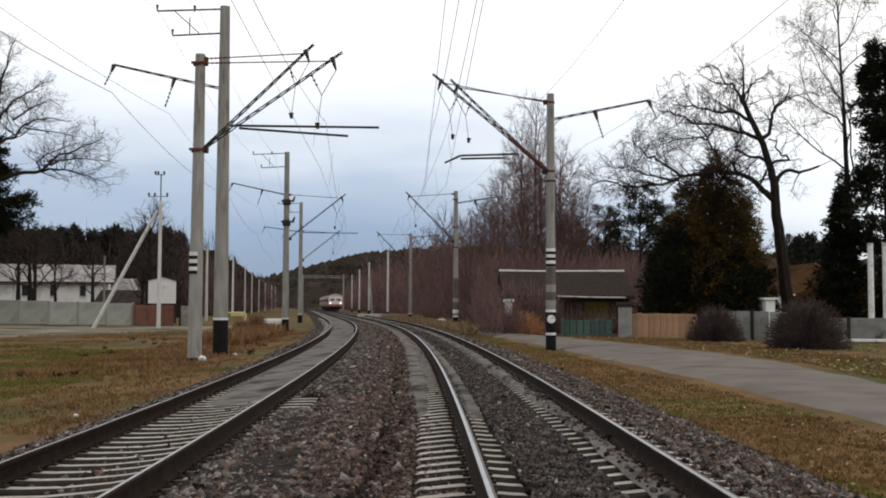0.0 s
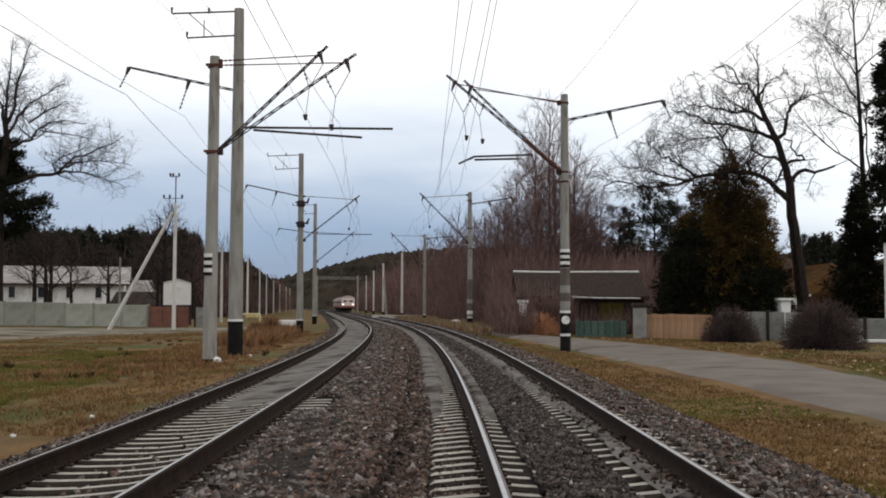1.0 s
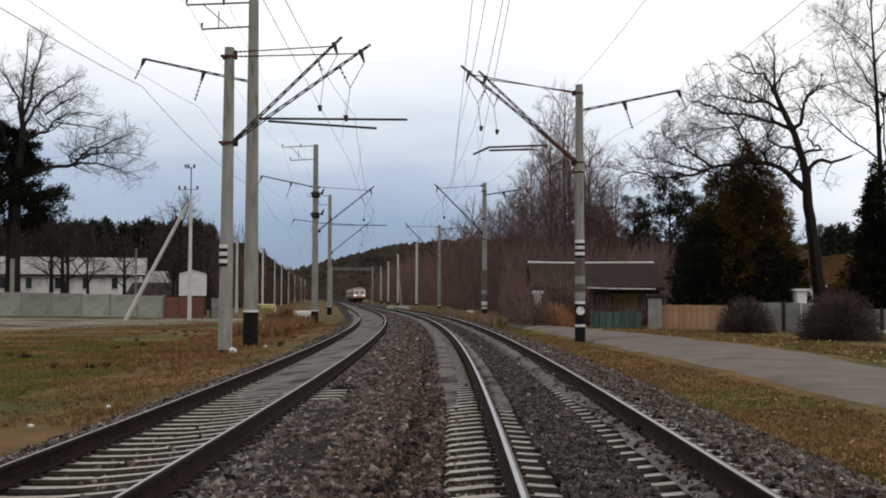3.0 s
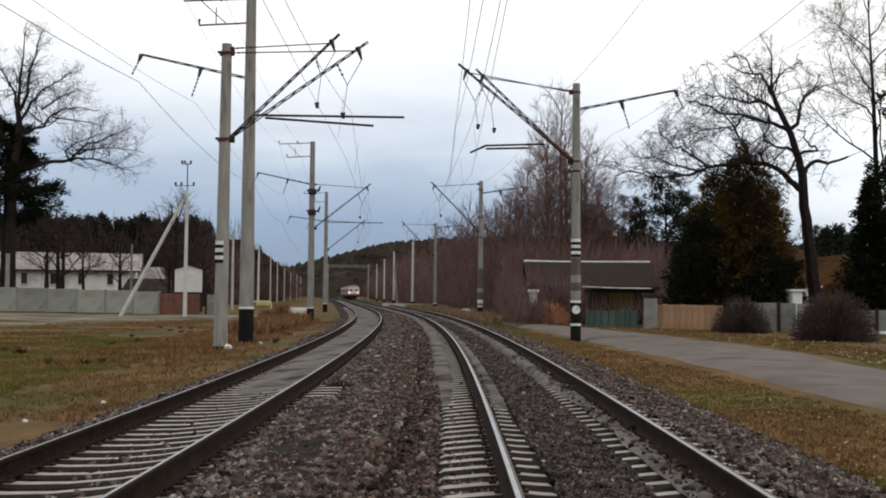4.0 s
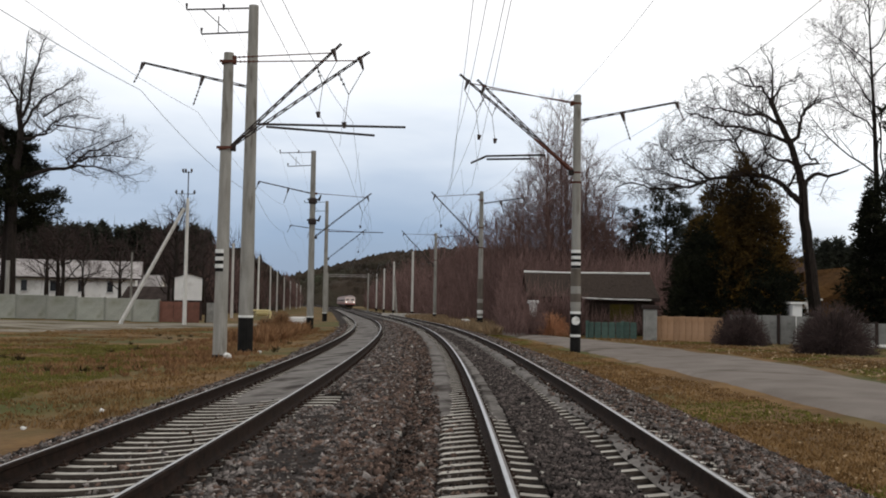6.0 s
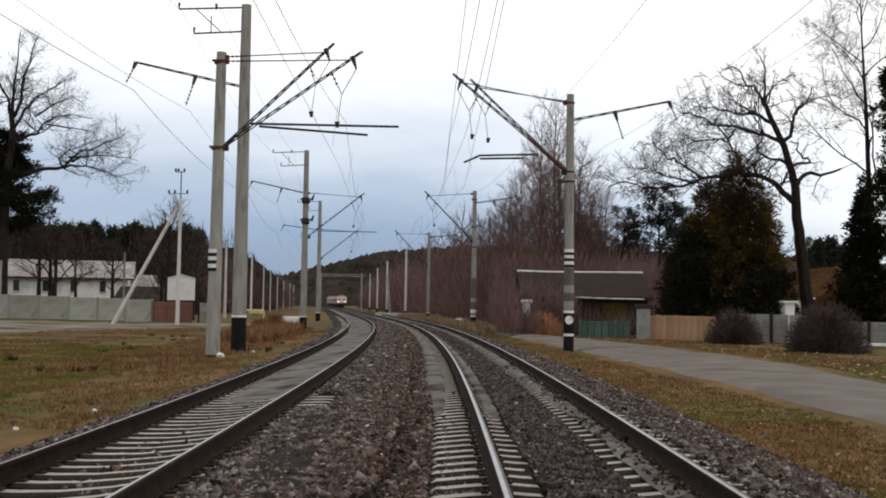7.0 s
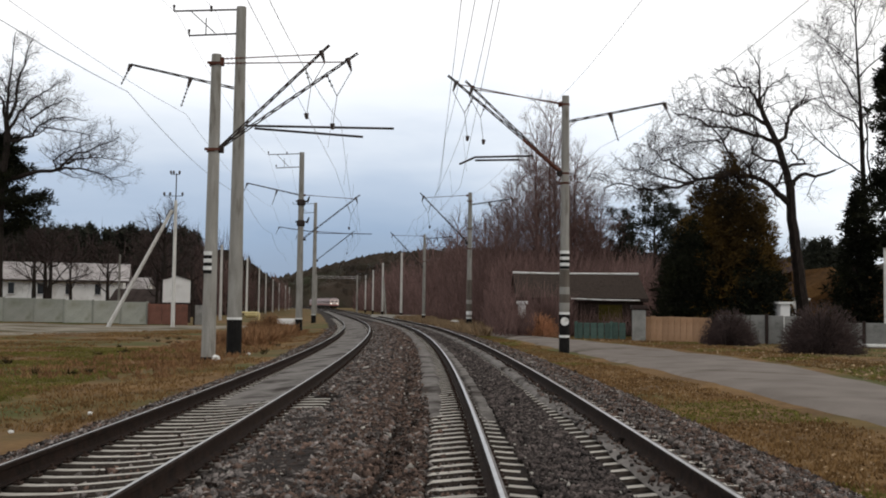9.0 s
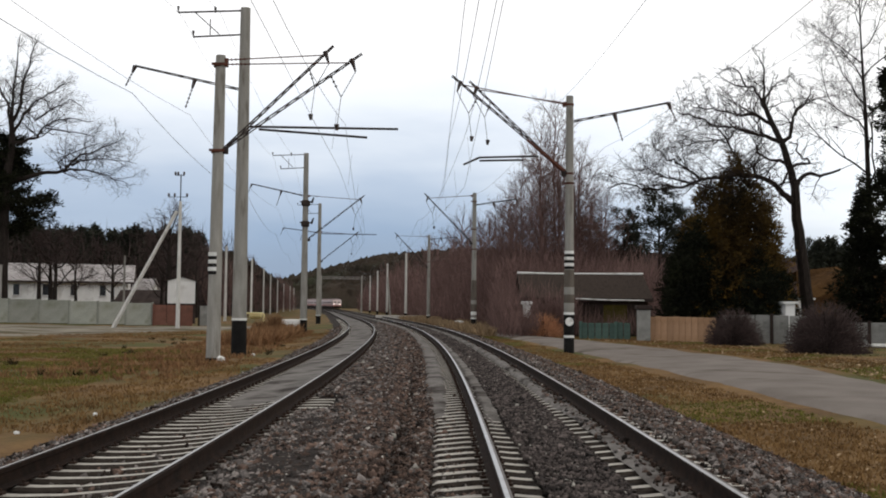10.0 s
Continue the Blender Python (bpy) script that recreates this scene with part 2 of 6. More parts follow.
M_TRAINROOF = material("dull_train_roof", (0.17, 0.105, 0.10), (0.25, 0.165, 0.155), 1.0, 0.6, bump=0.05)
M_TRAINRED = material("red_train_paint", (0.300, 0.095, 0.075), (0.380, 0.130, 0.100), 1.0, 0.4, bump=0.05)
M_UNDER = material("black_underframe", (0.012, 0.012, 0.012), (0.03, 0.028, 0.026), 3.0, 0.8, bump=0.2)
M_YELLOW = material("yellow_pipe_paint", (0.62, 0.52, 0.24), (0.76, 0.66, 0.36), 3.0, 0.6, bump=0.1)
M_LAMPWHITE = glow("white_marker_lamp", (1.0, 0.85, 0.78), 2.5)


# ---- mesh helpers ----
class Geo:
    """Collects the faces of one mesh; each face keeps the slot of its material."""

    def __init__(self):
        self.v, self.f, self.s = [], [], []

    def add(self, verts, faces, slot=0):
        k = len(self.v)
        self.v.extend(tuple(p) for p in verts)
        self.f.extend(tuple(i + k for i in q) for q in faces)
        self.s.extend([slot] * len(faces))
        return self

    def box(self, x0, y0, z0, x1, y1, z1, slot=0, bevel=0.0, m=None):
        b = min(bevel, (x1 - x0) / 3, (y1 - y0) / 3, (z1 - z0) / 3)
        if b > 0:
            bm = bmesh.new()
            bmesh.ops.create_cube(bm, size=1, matrix=Matrix.Translation(((x0 + x1) / 2, (y0 + y1) / 2, (z0 + z1) / 2)) @ Matrix.Diagonal((x1 - x0, y1 - y0, z1 - z0, 1)))
            bmesh.ops.bevel(bm, geom=bm.edges[:], offset=b, segments=1, affect="EDGES")
            bm.verts.index_update()
            v, q = [p.co.copy() for p in bm.verts], [[p.index for p in fc.verts] for fc in bm.faces]
            bm.free()
        else:
            v = [Vector(p) for p in ((x0, y0, z0), (x1, y0, z0), (x1, y1, z0), (x0, y1, z0), (x0, y0, z1), (x1, y0, z1), (x1, y1, z1), (x0, y1, z1))]
            q = [(0, 3, 2, 1), (4, 5, 6, 7), (0, 1, 5, 4), (1, 2, 6, 5), (2, 3, 7, 6), (3, 0, 4, 7)]
        if m:
            v = [m @ p for p in v]
        return self.add(v, q, slot)

    def tube(self, pts, radii, n=6, slot=0, cap=True):
        pts = [Vector(p) for p in pts]
        if not isinstance(radii, (list, tuple)):
            radii = [radii] * len(pts)
        v, q = [], []
        side = None
        for i, p in enumerate(pts):
            d = (pts[min(i + 1, len(pts) - 1)] - pts[max(i - 1, 0)]).normalized()
            if side is None:
                side = d.orthogonal().normalized()
            side = (side - d * side.dot(d)).normalized()
            up = d.cross(side)
            for k in range(n):
                a = 2 * math.pi * k / n
                v.append(p + radii[i] * (side * math.cos(a) + up * math.sin(a)))
        for i in range(len(pts) - 1):
            for k in range(n):
                q.append((i * n + k, i * n + (k + 1) % n, (i + 1) * n + (k + 1) % n, (i + 1) * n + k))
        if cap:
            q.append(tuple(range(n - 1, -1, -1)))
            q.append(tuple((len(pts) - 1) * n + k for k in range(n)))
        return self.add(v, q, slot)

    def beam(self, a, b, w, slot=0):
        return self.tube([a, b], w * 0.7, 4, slot)


def solid(name, geo, mats, parent=None, label="", smooth=False):
    """Links a Geo as one mesh object."""
    me = bpy.data.meshes.new(name)
    me.from_pydata(geo.v, [], geo.f)
    for m in mats if isinstance(mats, (list, tuple)) else [mats]:
        me.materials.append(m)
    me.polygons.foreach_set("material_index", geo.s)
    if smooth:
        me.polygons.foreach_set("use_smooth", [True] * len(me.polygons))
    me.update()
    ob = new(name, me)
    if parent is not None:
        ob.parent = parent
    if label:
        tagged(ob, label)
    return ob


part = solid


def thing(name, label, category, group="", kind="", at=None):
    ob = tagged(new(name), label, category, group, kind)
    ob.empty_display_size = 0.3
    if at is not None:
        ob.matrix_basis = at
    return ob


def soup(name, verts, faces_per, mat, parent=None, label="", smooth=False):
    """One mesh out of a numpy array of vertices and one of triangles."""
    me = bpy.data.meshes.new(name)
    nv, nf = len(verts), len(faces_per)
    me.vertices.add(nv)
    me.vertices.foreach_set("co", np.asarray(verts, dtype=np.float32).ravel())
    me.loops.add(nf * 3)
    me.loops.foreach_set("vertex_index", np.asarray(faces_per, dtype=np.int32).ravel())
    me.polygons.add(nf)
    me.polygons.foreach_set("loop_start", np.arange(0, nf * 3, 3, dtype=np.int32))
    me.materials.append(mat)
    me.update(calc_edges=True)
    me.validate()
    ob = new(name, me)
    if parent is not None:
        ob.parent = parent
    if label:
        tagged(ob, label)
    return ob


def spikes(base, way, length, radius):
    """Thin three-sided cones: vertices and triangles."""
    base, way = np.asarray(base, float), np.asarray(way, float)
    n = len(base)
    way = way / np.linalg.norm(way, axis=1, keepdims=True)
    ref = np.where(np.abs(way[:, 2:3]) > 0.9, np.array([[1.0, 0, 0]]), np.array([[0, 0, 1.0]]))
    s = np.cross(way, ref); s /= np.linalg.norm(s, axis=1, keepdims=True)
    u = np.cross(way, s)
    rad, ln = np.broadcast_to(radius, n)[:, None], np.broadcast_to(length, n)[:, None]
    ring = [base + rad * (s * math.cos(a) + u * math.sin(a)) for a in (0, 2.094, 4.189)]
    v = np.stack([*ring, base + way * ln], 1).reshape(-1, 3)
    k = np.arange(n)[:, None] * 4
    f = np.concatenate([k + [0, 1, 3], k + [1, 2, 3], k + [2, 0, 3]], 0)
    return v, f


def blades(base, way, length, width, seed=1):
    """Small folded leaves: two triangles each, bent along the middle."""
    r = np.random.default_rng(seed)
    n = len(base)
    way = way / np.linalg.norm(way, axis=1, keepdims=True)
    s = np.cross(way, r.normal(size=(n, 3))); s /= np.linalg.norm(s, axis=1, keepdims=True)
    b = np.cross(way, s)
    ln, wd = np.broadcast_to(length, n)[:, None], np.broadcast_to(width, n)[:, None]
    mid = base + way * ln * 0.5
    v = np.stack([base, mid + s * wd + b * wd * 0.5, base + way * ln, mid - s * wd + b * wd * 0.5], 1).reshape(-1, 3)
    k = np.arange(n)[:, None] * 4
    return v, np.concatenate([k + [0, 1, 2], k + [0, 2, 3]], 0)


# ---- the line of the two tracks ----
STEP = 0.5
SS = np.arange(-40, 560, STEP)


class Track:
    """A track's axis: it starts beside the camera, bends to the left, runs on almost straight, and bends left again far off."""

    def __init__(self, x0, h0, cant):
        k = np.interp(SS, [0, 15, 35, 60, 90, 120, 405, 470, 560], [0, 0.00124, 0.00124, 0.00132, 0.00084, 0.00006, 0.00006, 0.0026, 0.003])
        i0 = int(40 / STEP)
        th = h0 + np.cumsum(k) * STEP
        dx, dy = -np.sin(th) * STEP, np.cos(th) * STEP
        self.x, self.y = np.cumsum(dx), np.cumsum(dy)
        self.x += x0 - self.x[i0]
        self.y -= self.y[i0]
        self.th, self.cant = th, cant

    def heading(self, s):
        return float(np.interp(s, SS, self.th))

    def level(self, s):
        return 0.35 * (max(0.0, s - 150) / 240) ** 2

    def at(self, s, off=0.0, z=0.0):
        th = self.heading(s)
        return Vector((np.interp(s, SS, self.x) + off * math.cos(th), np.interp(s, SS, self.y) + off * math.sin(th),
                       z + self.level(s) + np.clip(off, -1.8, 1.8) * self.cant))

    def frame_at(self, s, off=0.0, z=0.0):
        return Matrix.Translation(self.at(s, off, z)) @ Matrix.Rotation(self.heading(s), 4, "Z")


LEFT, RIGHT = Track(-2.819, 0.0087, 0.095), Track(1.2505, 0.0045, 0.026)


# ---- ground: one sheet to the horizon ----
def ground_level(x, y):
    """Height of the earth beside the tracks."""
    s = max(-40.0, min(540.0, y))
    mid = float(np.interp(s, SS, (LEFT.x + RIGHT.x) / 2))
    off = x - mid
    base = 0.35 * (min(max(0.0, s - 150), 390) / 240) ** 2
    side = np.interp(off, [-60, -34, -22, -9, -6, -4.5, -4.1, -3, 3.2, 4.4, 8, 30], [-0.2, -0.3, -0.62, -0.62, -0.60, -0.48, -0.52, -0.8, -0.8, -0.50, -0.42, -0.4])
    return base + side + 0.05 * noise.noise((x * 0.35, y * 0.35, 0)) + 0.08 * noise.noise((x * 0.08, y * 0.08, 3))


def build_ground():
    xs = sorted(set([-2500, -1200, -600, -300, -180, -120] + list(np.arange(-90, -30, 4.0)) + list(np.arange(-30, 32, 1.0)) + list(np.arange(32, 90, 6.0)) + [120, 200, 400, 900, 2500]))
    ys = sorted(set([-400, -150, -60] + list(np.arange(-40, 90, 1.5)) + list(np.arange(90, 300, 6.0)) + list(np.arange(300, 560, 16.0)) + [700, 1000, 1600, 2800]))
    g, nx = Geo(), len(xs)
    g.v = [(x, y, ground_level(x, y)) for y in ys for x in xs]
    g.f = [(j * nx + i, j * nx + i + 1, (j + 1) * nx + i + 1, (j + 1) * nx + i) for j in range(len(ys) - 1) for i in range(nx - 1)]
    g.s = [0] * len(g.f)
    return tagged(solid("ground", g, M_GROUND, smooth=True), "brownish withered grass and earth beside the railway", "ground", kind="structure")


build_ground()


def ribbon(name, rows, mat, label, category, lift=0.0):
    """A strip of ground laid through pairs of edge points, with a skirt down its sides."""
    g = Geo()
    n = 8
    for a, b in rows:
        for i in range(n + 1):
            p = Vector(a).lerp(Vector(b), i / n)
            p.x += 0.35 * (abs(2 * i / n - 1) ** 3) * noise.noise((p.x * 0.5, p.y * 0.45, 12 + i))
            crown = 0.05 * (1 - (2 * i / n - 1) ** 2)
            z = ground_level(p.x, p.y) + lift + crown if 0 < i < n else ground_level(p.x, p.y) - 0.12
            g.v.append((p.x, p.y, z))
    for j in range(len(rows) - 1):
        for i in range(n):
            k = j * (n + 1) + i
            g.f.append((k, k + 1, k + n + 2, k + n + 1))
            g.s.append(0)
    return tagged(solid(name, g, mat, smooth=True), label, category, kind="structure")


def smooth_rows(rows, n=6):
    """Extra rows between the given ones, along a smooth line."""
    out = []
    pts = [(Vector(a), Vector(b)) for a, b in rows]
    for i in range(len(pts) - 1):
        q = [pts[max(i - 1, 0)], pts[i], pts[i + 1], pts[min(i + 2, len(pts) - 1)]]
        for k in range(n):
            t = k / n
            w = (-t / 2 + t * t - t ** 3 / 2, 1 - 2.5 * t * t + 1.5 * t ** 3, t / 2 + 2 * t * t - 1.5 * t ** 3, -t * t / 2 + t ** 3 / 2)
            out.append(tuple(sum((w[m] * q[m][e] for m in range(4)), Vector((0, 0))) for e in (0, 1)))
    return out + [pts[-1]]


# the service road that comes in beside the right-hand track
ROAD = smooth_rows([((6.4, -20), (11.6, -20)), ((6.3, 0), (11.2, 0)), ((6.2, 14.8), (10.6, 18)), ((5.95, 21.6), (10.5, 26)), ((5.5, 28), (10.9, 34)), ((5.1, 37.6), (10.6, 44)), ((4.5, 47), (9.0, 51)), ((3.6, 58), (6.8, 60)), ((2.4, 72), (4.6, 72)), ((0.9, 90), (2.9, 90)), ((-1.2, 110), (0.6, 110))])
ribbon("road", ROAD, M_ASPHALT, "worn grey asphalt service road beside the railway", "road", 0.03)
# pale trodden yard in front of the panel fence
ribbon("dirt_yard", smooth_rows([((-60, 42), (-60, 76)), ((-37, 48), (-45, 83)), ((-25.5, 58), (-33, 93)), ((-20.5, 70), (-27, 96.5)), ((-17.5, 82), (-22, 97.5)), ((-15, 97), (-17.5, 103))]), M_DIRT, "pale trodden dirt yard before the panel fence", "ground", 0.02)


# ---- ballast bed ----
def build_bed():
    cols = [(LEFT, -3.5, -0.78), (LEFT, -2.7, -0.55), (LEFT, -1.9, -0.30), (LEFT, -1.4, -0.24), (LEFT, -0.95, -0.25), (LEFT, -0.6, -0.28), (LEFT, -0.3, -0.275), (LEFT, 0, -0.27), (LEFT, 0.3, -0.275), (LEFT, 0.6, -0.275), (LEFT, 0.92, -0.225), (LEFT, 1.08, -0.182),
            (LEFT, 1.4, -0.185), (LEFT, 1.75, -0.21), (LEFT, 2.05, -0.30), (RIGHT, -1.75, -0.24), (RIGHT, -1.4, -0.25), (RIGHT, -0.95, -0.275), (RIGHT, -0.6, -0.25), (RIGHT, -0.3, -0.19), (RIGHT, 0, -0.175), (RIGHT, 0.2, -0.185), (RIGHT, 0.34, -0.245), (RIGHT, 0.6, -0.25),
            (RIGHT, 0.95, -0.27), (RIGHT, 1.4, -0.24), (RIGHT, 1.9, -0.26), (RIGHT, 2.6, -0.50), (RIGHT, 3.3, -0.75)]
    g = Geo()
    ss = list(np.arange(-20, 30, 0.3)) + list(np.arange(30, 90, 1.0)) + list(np.arange(90, 540, 6.0))
    for s in ss:
        for trk, off, z in cols:
            p = trk.at(s, off, z)
            if trk is LEFT and 0.9 < off < 1.6 and 14.0 < s < 16.2:
                p.z -= 0.06  # a gap where sleeper ends lie bare
            p.z += 0.02 * noise.noise((p.x * 2.2, p.y * 2.2, 1)) + 0.025 * noise.noise((p.x * 0.6, p.y * 0.6, 5))
            g.v.append(tuple(p))
    n = len(cols)
    g.f = [(j * n + i, j * n + i + 1, (j + 1) * n + i + 1, (j + 1) * n + i) for j in range(len(ss) - 1) for i in range(n - 1)]
    g.s = [0] * len(g.f)
    return tagged(solid("ballast_bed", g, M_BED, smooth=True), "dark grey-brown crushed stone ballast under both tracks", "ballast", kind="structure")


build_bed()


def silt(trk, lo, hi, s0, s1, z, seed, drop=0.06):
    """Pale silt that has filled the track between the rails, with a ragged edge."""
    g, n = Geo(), 6
    ss = list(np.arange(s0, min(s1, 60), 0.4)) + list(np.arange(60, s1, 4.0))
    for s in ss:
        a = lo + 0.10 * noise.noise((s * 0.9, seed, 0))
        b = hi + 0.10 * noise.noise((s * 0.9, seed, 7))
        for i in range(n + 1):
            edge = -drop if i in (0, n) else 0.0
            start = -0.06 * max(0, 1 - (s - s0 - 2.2 * noise.noise((i * 0.9, s0, seed))) / 2.5)
            p = trk.at(s, a + (b - a) * i / n, z + edge + start)
            p.z += 0.022 * noise.noise((p.x * 1.6, p.y * 1.6, 1)) + min(0.02, max(0.0, (s - s0 - 4) * 0.003))
            g.v.append(tuple(p))
    g.f = [(j * (n + 1) + i, j * (n + 1) + i + 1, (j + 1) * (n + 1) + i + 1, (j + 1) * (n + 1) + i) for j in range(len(ss) - 1) for i in range(n)]
    g.s = [0] * len(g.f)
    return tagged(solid("track_silt", g, M_FILL, smooth=True), "pale grey silt lying between the rails", "silt", kind="structure")


silt(LEFT, -0.66, 0.68, 15.5, 300, -0.178, 1)
silt(RIGHT, -0.66, -0.42, 13.5, 300, -0.165, 2)
silt(RIGHT, 0.42, 0.66, 15.5, 300, -0.165, 3)
silt(RIGHT, 0.50, 0.72, 1.0, 17, -0.192, 6, 0.02)
silt(RIGHT, -1.52, -1.12, 15.0, 300, -0.175, 4)

# loose stones that lie on the bed, smaller and sparser with distance
def build_stones():
    r = np.random.default_rng(4)
    cube = np.array([(-1, -1, -1), (1, -1, -1), (1, 1, -1), (-1, 1, -1), (-1, -1, 1), (1, -1, 1), (1, 1, 1), (-1, 1, 1)]) * 0.75
    fac = np.array([(0, 2, 1), (0, 3, 2), (4, 5, 6), (4, 6, 7), (0, 1, 5), (0, 5, 4), (1, 2, 6), (1, 6, 5), (2, 3, 7), (2, 7, 6), (3, 0, 4), (3, 4, 7)])
    places = []
    # track, lateral range, height at both ends, stones per metre near and far
    strips = [(LEFT, -2.7, -2.2, -0.50, -0.38, 120), (LEFT, -2.2, -1.4, -0.38, -0.23, 220), (LEFT, 1.0, 2.35, -0.19, -0.265, 850), (RIGHT, -2.0, -1.38, -0.255, -0.215, 460), (RIGHT, -1.38, -0.95, -0.26, -0.25, 60), (RIGHT, -0.45, 0.27, -0.175, -0.178, 430),
              (RIGHT, 1.0, 1.3, -0.25, -0.235, 50), (RIGHT, 1.3, 1.9, -0.225, -0.245, 300), (RIGHT, 1.9, 2.7, -0.25, -0.50, 190), (RIGHT, 0.50, 0.74, -0.180, -0.18, 16), (LEFT, -0.6, 0.6, -0.265, -0.265, 35)]
    for trk, a, b, za, zb, dens in strips:
        for s0 in range(-12, 92, 2):
            if trk is LEFT and a == -0.6 and s0 > 16:
                continue
            n = int(dens * 2.9 * min(1.0, (11 / max(s0, 11)) ** 1.15) * max(0.0, min(1.0, (96 - s0) / 40)) * (0.4 if s0 < 4 else 1.0))
            for s, q in zip(r.uniform(s0, s0 + 2, n), r.uniform(0, 1, n)):
                if trk is LEFT and 0.85 < a + (b - a) * q < 1.4 and 14.0 < s < 16.2:
                    continue
                p = trk.at(s, a + (b - a) * q, za + (zb - za) * q)
                places.append((p.x, p.y, p.z + 0.010, (0.88 + 0.010 * max(0.0, s - 10)) * (0.8 if a == -0.45 else 1.0), 1 if a == -0.45 else (2 if r.random() < (0.75 if a == -2.0 else 0.25 + 0.55 * q) else 0)))
    pl = np.array(places)
    n = len(pl)
    size = r.uniform(0.015, 0.038, n)[:, None, None] * np.where(r.uniform(size=n) > 0.96, 1.6, 1.0)[:, None, None] * pl[:, 3][:, None, None]
    v = cube[None] * r.uniform(0.45, 1.3, (n, 8, 1)) * r.uniform(0.6, 1.25, (n, 1, 3)) * size
    q = np.linalg.qr(r.normal(size=(n, 3, 3)))[0]
    v = np.einsum("nij,nkj->nki", q, v) + pl[:, None, :3]
    pale = r.uniform(size=n) > 0.988
    for name, pick, mat, label in (("ballast_stones", ~pale & (pl[:, 4] == 0), M_STONE, "loose grey crushed stones beside the rails"), ("ballast_stones", ~pale & (pl[:, 4] == 2), M_STONEBROWN, "loose brown crushed stones between the tracks"), ("ballast_stones", ~pale & (pl[:, 4] == 1), M_STONEDARK, "darker fine crushed stones in the track"), ("pale_stones", pale, M_PALESTONE, "scattered pale chips among the ballast")):
        w = v[pick]
        f = fac[None] + 8 * np.arange(len(w))[:, None, None]
        tagged(soup(name, w.reshape(-1, 3), f.reshape(-1, 3), mat), label, "ballast", kind="stuff")


build_stones()


# ---- tracks ----
RAIL = [(-0.066, -0.18), (0.066, -0.18), (0.066, -0.168), (0.016, -0.145), (0.010, -0.12), (0.010, -0.055), (0.034, -0.042), (0.0365, -0.008), (0.028, 0.0), (0.008, 0.0), (-0.028, 0.0), (-0.0365, -0.008), (-0.034, -0.042), (-0.010, -0.055), (-0.010, -0.12), (-0.016, -0.145), (-0.066, -0.168)]


def rail_mesh(trk, off):
    g, n = Geo(), len(RAIL)
    ss = list(np.arange(-15, 130, 1.0)) + list(np.arange(130, 540, 4.0))
    for s in ss:
        for o, z in RAIL:
            if trk is LEFT and z == 0.0:
                o *= 0.55  # the worn running band of the less used rails is narrow
            g.v.append(tuple(trk.at(s, off + o, z)))
    for j in range(len(ss) - 1):
        for i in range(n):
            k = (i + 1) % n
            g.f.append((j * n + i, j * n + k, (j + 1) * n + k, (j + 1) * n + i))
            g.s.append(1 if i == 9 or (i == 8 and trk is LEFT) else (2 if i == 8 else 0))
    return g


def sleeper_geo():
    """A concrete sleeper: higher seats under the rails, a lower waist, sloped sides."""
    g = Geo()
    st = [(-1.35, 0.09, -0.055), (-1.30, 0.105, -0.035), (-1.0, 0.105, -0.012), (-0.72, 0.10, 0.0), (-0.55, 0.095, -0.02), (-0.2, 0.085, -0.045), (0.2, 0.085, -0.045), (0.55, 0.095, -0.02), (0.72, 0.10, 0.0), (1.0, 0.105, -0.012), (1.30, 0.105, -0.035), (1.35, 0.09, -0.055)]
    for x, w, z in st:
        g.v += [(x, -w - 0.02, -0.2), (x, -w, z - 0.03), (x, -w + 0.03, z), (x, w - 0.03, z), (x, w, z - 0.03), (x, w + 0.02, -0.2)]
    for j in range(len(st) - 1):
        for i in range(5):
            g.f.append((j * 6 + i, j * 6 + i + 1, (j + 1) * 6 + i + 1, (j + 1) * 6 + i))
    # pale top face only; the other faces carry painted shade and dirt
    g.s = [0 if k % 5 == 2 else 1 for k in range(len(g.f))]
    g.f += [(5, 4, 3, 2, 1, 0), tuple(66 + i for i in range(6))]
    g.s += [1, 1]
    return g


SLEEPER_STEP = 0.43


def build_track(trk, label):
    root = thing("railway_track", label, "railway track", "double-track railway")
    for off in (-0.796, 0.796):
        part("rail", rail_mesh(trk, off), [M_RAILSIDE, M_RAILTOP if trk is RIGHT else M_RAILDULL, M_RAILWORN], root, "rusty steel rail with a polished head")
    one, far, clips = sleeper_geo(), Geo(), Geo()
    near = 0
    mesh = None
    for i in range(-32, 330):
        s = i * SLEEPER_STEP
        th = trk.heading(s)
        m = trk.frame_at(s, random.uniform(-0.015, 0.015), -0.19) @ Matrix.Rotation(random.uniform(-0.012, 0.012), 4, "Z") @ Matrix.Rotation(-math.atan(trk.cant), 4, "Y")
        if s < 62:
            if mesh is None:
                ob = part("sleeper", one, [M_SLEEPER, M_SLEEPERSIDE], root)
                mesh = ob.data
            else:
                ob = new("sleeper", mesh)
                ob.parent = root
            ob.matrix_basis = m
            for off in (-0.796, 0.796):
                for d in (-0.1, 0.1):
                    clips.box(off + d - 0.03, -0.045, -0.005, off + d + 0.03, 0.045, 0.02, m=m)
                    clips.tube([m @ Vector((off + d, 0, 0.015)), m @ Vector((off + d, 0, 0.05))], 0.014, 5)
        else:
            far.add([m @ Vector(p) for p in one.v], one.f)
            far.s[-len(one.f):] = one.s
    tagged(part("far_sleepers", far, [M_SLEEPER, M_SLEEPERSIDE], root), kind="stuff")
    tagged(part("rail_fastening", clips, M_CLIP, root), kind="stuff")
    return root


build_track(LEFT, "left-bending railway track with pale concrete sleepers and silt")
build_track(RIGHT, "railway track with half-buried concrete sleepers and polished rails")


